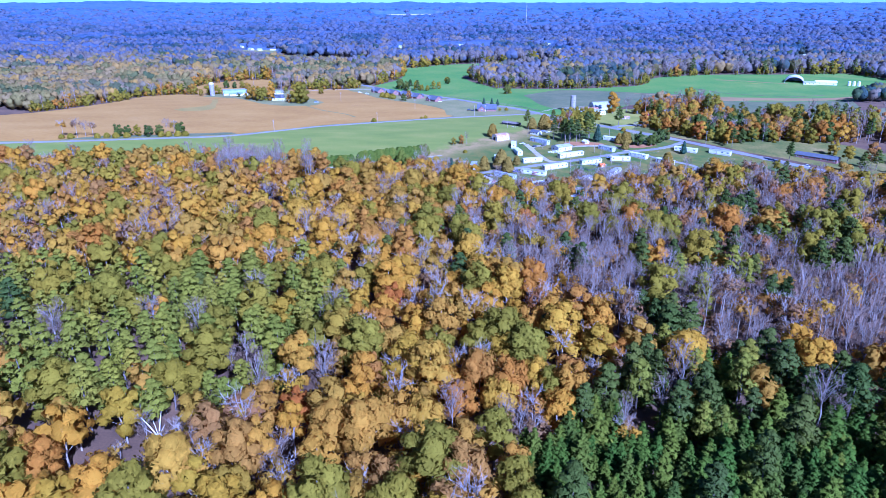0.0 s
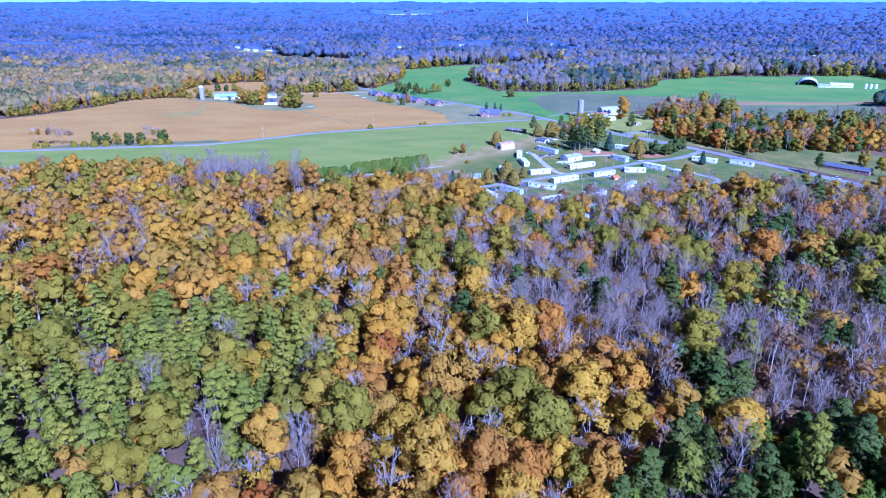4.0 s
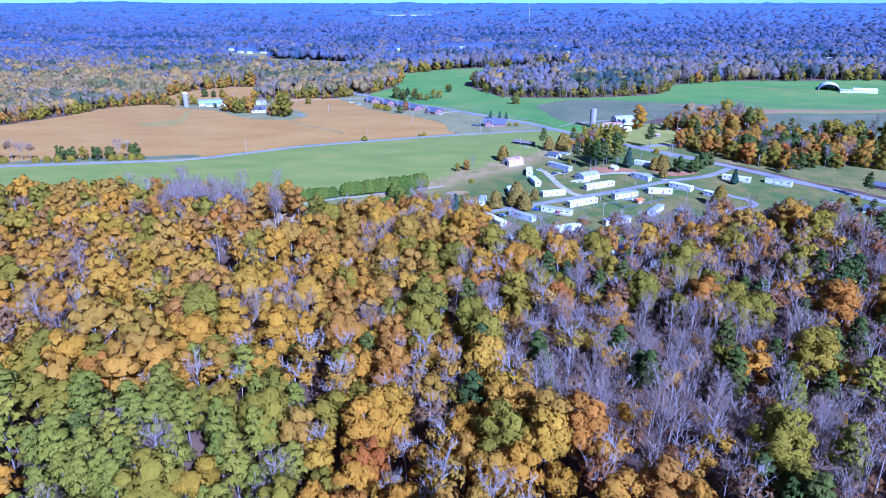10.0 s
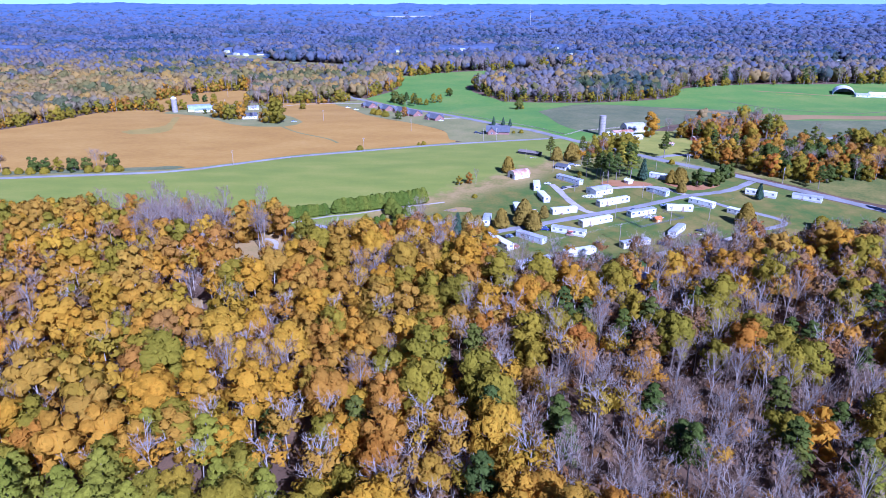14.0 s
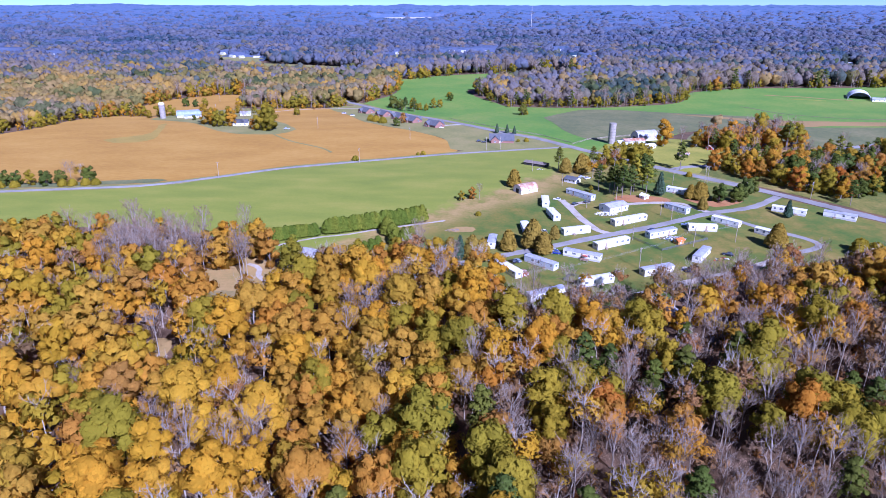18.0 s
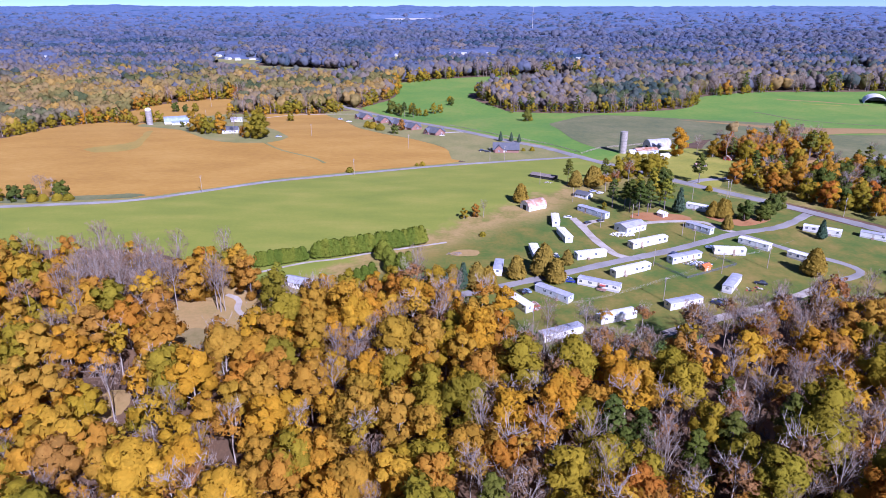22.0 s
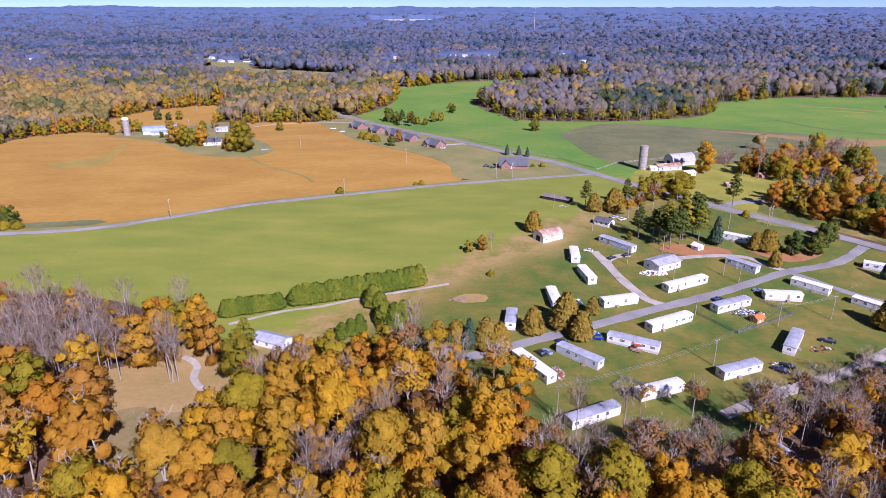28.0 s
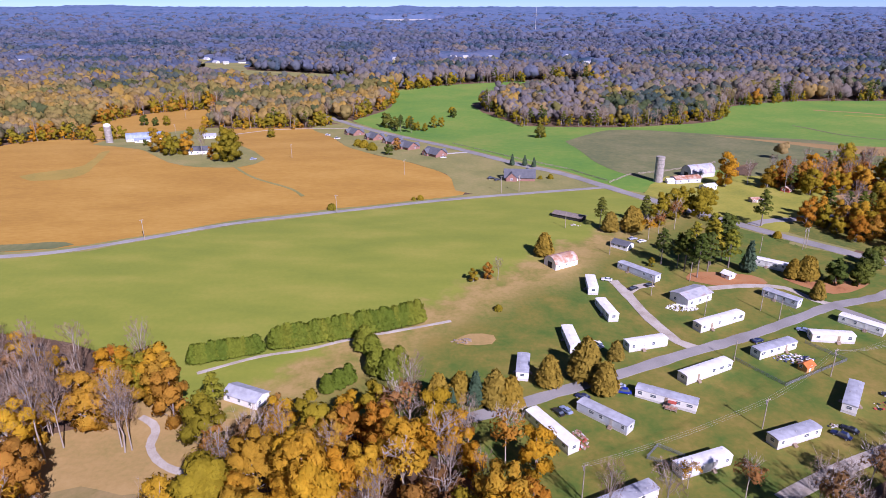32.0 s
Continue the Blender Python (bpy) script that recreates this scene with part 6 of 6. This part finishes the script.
LINE = [(-40, 96), (32.4, 129.7), (90.4, 157.4), (125.3, 184.3), (148.7, 190)]
for x, y in LINE[1:]:
    utility_pole(x, y, 10.5, 1.8, 20)
for x, y in ((83.3, 242), (122.8, 229.6), (126.4, 222), (76.3, 284.4), (99, 225), (61.8, 321), (104, 255.5), (148.3, 286.4), (97, 193)):
    utility_pole(x, y, 8.5, 0, 0, "slim weathered service pole")
for x, y in ((-151.4, 303), (-62, 346), (33.9, 388), (45, 389), (-29, 433), (-118, 486), (170.8, 290.6), (173, 292), (222.9, 258), (-250, 596), (-280, 700)):
    utility_pole(x, y, 11, 1.8, 30)


def wires(pts, h, offs, label):
    root = thing("overhead_wires", Matrix(), label, "wires")
    for o in offs:
        bm = bmesh.new()
        for (x0, y0), (x1, y1) in zip(pts, pts[1:]):
            z0, z1 = land(x0, y0) + h, land(x1, y1) + h
            last = None
            for k in range(13):
                u = k / 12
                p = (x0 + (x1 - x0) * u + o, y0 + (y1 - y0) * u - o * 0.6, z0 + (z1 - z0) * u - 1.5 * 4 * u * (1 - u))
                if last:
                    rod(bm, last, p, 0.022, 0.022, 3)
                last = p
        part("wire", bm, WIRE, root)


wires(LINE[1:], 10.1, (-0.7, 0, 0.7), "three sagging pale overhead wires")
wires([(126.4, 222), (125.3, 184.3), (168, 205)], 8.2, (0,), "single sagging service wire")


def fence(pts, h, label, material=FENCE_METAL, gap=3.0):
    root = thing("fence", Matrix(), label, "fence")
    for (x0, y0), (x1, y1) in zip(pts, pts[1:]):
        n = max(1, int(math.hypot(x1 - x0, y1 - y0) / gap))
        for i in range(n + 1):
            u = i / n
            x, y = x0 + (x1 - x0) * u, y0 + (y1 - y0) * u
            part("post", rod(bmesh.new(), (x, y, land(x, y) - 0.2), (x, y, land(x, y) + h), 0.06, 0.05, 5), material, root)
        for z in (0.15, 0.35, 0.55, 0.75, 0.95, 1.15):
            bm = rod(bmesh.new(), (x0, y0, land(x0, y0) + z * h / 1.25), (x1, y1, land(x1, y1) + z * h / 1.25), 0.045, 0.045, 4)
            part("rail", bm, material, root)


fence([(97.5, 195.2), (107.8, 179), (136, 193.6), (127.7, 205.3)], 1.3, "dark metal fence round a mobile home's yard")
fence([(53, 144.5), (60.4, 140.5), (63.5, 145), (57.5, 149.5), (53, 144.5)], 1.4, "small grey pen beside a mobile home")
fence([(107, 412), (125, 432), (160, 446), (200, 470)], 1.3, "old wooden pasture fence", POLE_WOOD, 5)
fence([(6, 552), (52, 486), (86, 450), (107, 416)], 1.2, "wooden roadside fence along the pasture", POLE_WOOD, 6)


def car(x, y, ang, paint, label, kind="car"):
    root = thing("parked_" + kind, pose(x, y, land(x, y) + 0.1, 0, 0, ang), label, kind, "parked cars")
    lng = 4.6 if kind == "car" else 5.4
    tall = 1.45 if kind == "car" else 1.8
    bm = bmesh.new()
    prof = [(-lng / 2, 0.35), (lng / 2, 0.35), (lng / 2, 0.75), (lng * 0.27, 0.95), (-lng * 0.42, 0.98), (-lng / 2, 0.85)]
    prism(bm, prof, -0.88, 0.88)
    bmesh.ops.rotate(bm, verts=bm.verts[:], cent=(0, 0, 0), matrix=Matrix.Rotation(-math.pi / 2, 3, "Z"))
    bmesh.ops.bevel(bm, geom=bm.edges[:], offset=0.08, segments=2, affect="EDGES")
    part("body", bm, CAR_PAINTS[paint], root)
    bm = bmesh.new()
    prism(bm, [(lng * 0.2, 0.94), (lng * 0.05, tall - 0.06), (-lng * 0.25, tall - 0.06), (-lng * 0.38, 0.95)], -0.76, 0.76)
    bmesh.ops.rotate(bm, verts=bm.verts[:], cent=(0, 0, 0), matrix=Matrix.Rotation(-math.pi / 2, 3, "Z"))
    part("cabin_glass", bm, PANE, root)
    bm = boxes((-lng * 0.25, -0.7, tall - 0.07, lng * 0.05, 0.7, tall), bevel=0.03)
    part("roof", bm, CAR_PAINTS[paint], root)
    for wx in (-lng * 0.31, lng * 0.31):
        for s in (-1, 1):
            wh = part("wheel", rod(bmesh.new(), (wx, s * 0.68, 0.24), (wx, s * 0.9, 0.24), 0.34, 0.34, 12), TYRE, root)
            part("rim", rod(bmesh.new(), (wx, s * 0.89, 0.24), (wx, s * 0.915, 0.24), 0.2, 0.18, 8), SKIRT, wh)
    for s in (-1, 1):
        part("headlight", boxes((lng / 2 - 0.06, s * 0.62 - 0.14, 0.58, lng / 2 + 0.01, s * 0.62 + 0.14, 0.7)), TRIM_WHITE, root)
        part("tail_light", boxes((-lng / 2 - 0.01, s * 0.66 - 0.1, 0.62, -lng / 2 + 0.06, s * 0.66 + 0.1, 0.78)), RED_PAINT, root)


for x, y, a, c, kind in ((32.3, 164.6, 120, "black", "car"), (34.8, 165.6, 122, "pale_blue", "car"), (54.5, 175.2, 165, "blue", "van"), (53.8, 178.2, 165, "silver", "car"), (41.2, 172.6, 150, "dark_blue", "car"), (52.8, 203.5, 115, "white", "van"), (77.5, 247.5, 35, "black", "car"), (85.3, 250.8, 30, "black", "car"), (68.3, 256, 160, "white", "car"),
                         (131.2, 213.5, 140, "pale_blue", "car"), (111.2, 153.8, 130, "dark_blue", "truck"), (115.2, 156.3, 130, "black", "car"), (92.5, 303.5, 20, "silver", "car"), (96, 300, 25, "white", "car"), (111, 206, 25, "dark_blue", "car"), (34, 418, 20, "black", "car"), (30, 422, 15, "black", "truck"), (-2, 486, 0, "white", "car"), (-98, 580, 5, "white", "van"), (-110, 600, 0, "white", "van"), (-146, 480, 20, "silver", "truck"), (191, 239.5, 150, "black", "car"), (211, 180, 40, "blue", "car"), (272, 190, 135, "white", "van"), (138, 173, 150, "black", "truck")):
    car(x, y, a, c, f"parked {c.replace('_', ' ')} {kind} on the grass", kind)


def clutter(x, y, rx, ry, n, top, mats, label, seed):
    """Heaped odds and ends: boxes, bags and boards of several colours."""
    r = random.Random(seed)
    root = thing("junk_pile", pose(x, y, land(x, y)), label, "junk", kind="stuff")
    for mi, m in enumerate(mats):
        bm = bmesh.new()
        for i in range(n // len(mats)):
            a, k = r.uniform(0, 6.28), math.sqrt(r.random())
            px, py = rx * k * math.cos(a), ry * k * math.sin(a)
            s = r.uniform(0.15, 0.5)
            b2 = bmesh.new()
            box(b2, -s, -s * r.uniform(0.4, 1), 0, s, s * r.uniform(0.4, 1), s * r.uniform(0.4, 1.1), 0.05)
            bmesh.ops.rotate(b2, verts=b2.verts[:], cent=(0, 0, 0), matrix=Euler((r.uniform(-0.3, 0.3), r.uniform(-0.3, 0.3), r.uniform(0, 3))).to_matrix())
            bmesh.ops.translate(b2, verts=b2.verts[:], vec=(px, py, r.uniform(0, top) * (1 - k)))
            tmp = bpy.data.meshes.new("t")
            b2.to_mesh(tmp)
            b2.free()
            bm.from_mesh(tmp)
            bpy.data.meshes.remove(tmp)
        part("heap", bm, m, root)


clutter(92.5, 231.5, 6.5, 3.0, 150, 1.0, (TRIM_WHITE, SKIRT, TRIM_WHITE), "heap of white junk beside the metal building", 1)
clutter(118.5, 195, 7, 3.0, 130, 0.8, (CAR_PAINTS["pale_blue"], DECK_WOOD, TRIM_WHITE, CAR_PAINTS["dark_blue"]), "blue and white yard clutter inside the fence", 2)
clutter(36.2, 152.5, 2.6, 4.5, 90, 0.7, (RED_PAINT, SKIRT, DECK_WOOD, BRICK), "reddish yard clutter beside a mobile home", 3)
clutter(113, 158, 3.0, 1.6, 24, 0.5, (SKIRT, DECK_WOOD, CAR_PAINTS["black"]), "yard clutter near parked cars", 4)
clutter(133, 168, 4.5, 2.5, 24, 0.4, (CAR_PAINTS["black"], SKIRT, RED_PAINT), "scattered junk on the lawn", 5)
clutter(68, 325, 4.5, 1.5, 16, 0.4, (SKIRT, DECK_WOOD), "scattered junk behind the cedars", 6)
clutter(4.5, 206.5, 4.0, 1.8, 40, 1.0, (DECK_WOOD, BARK), "brush heap on the meadow", 7)
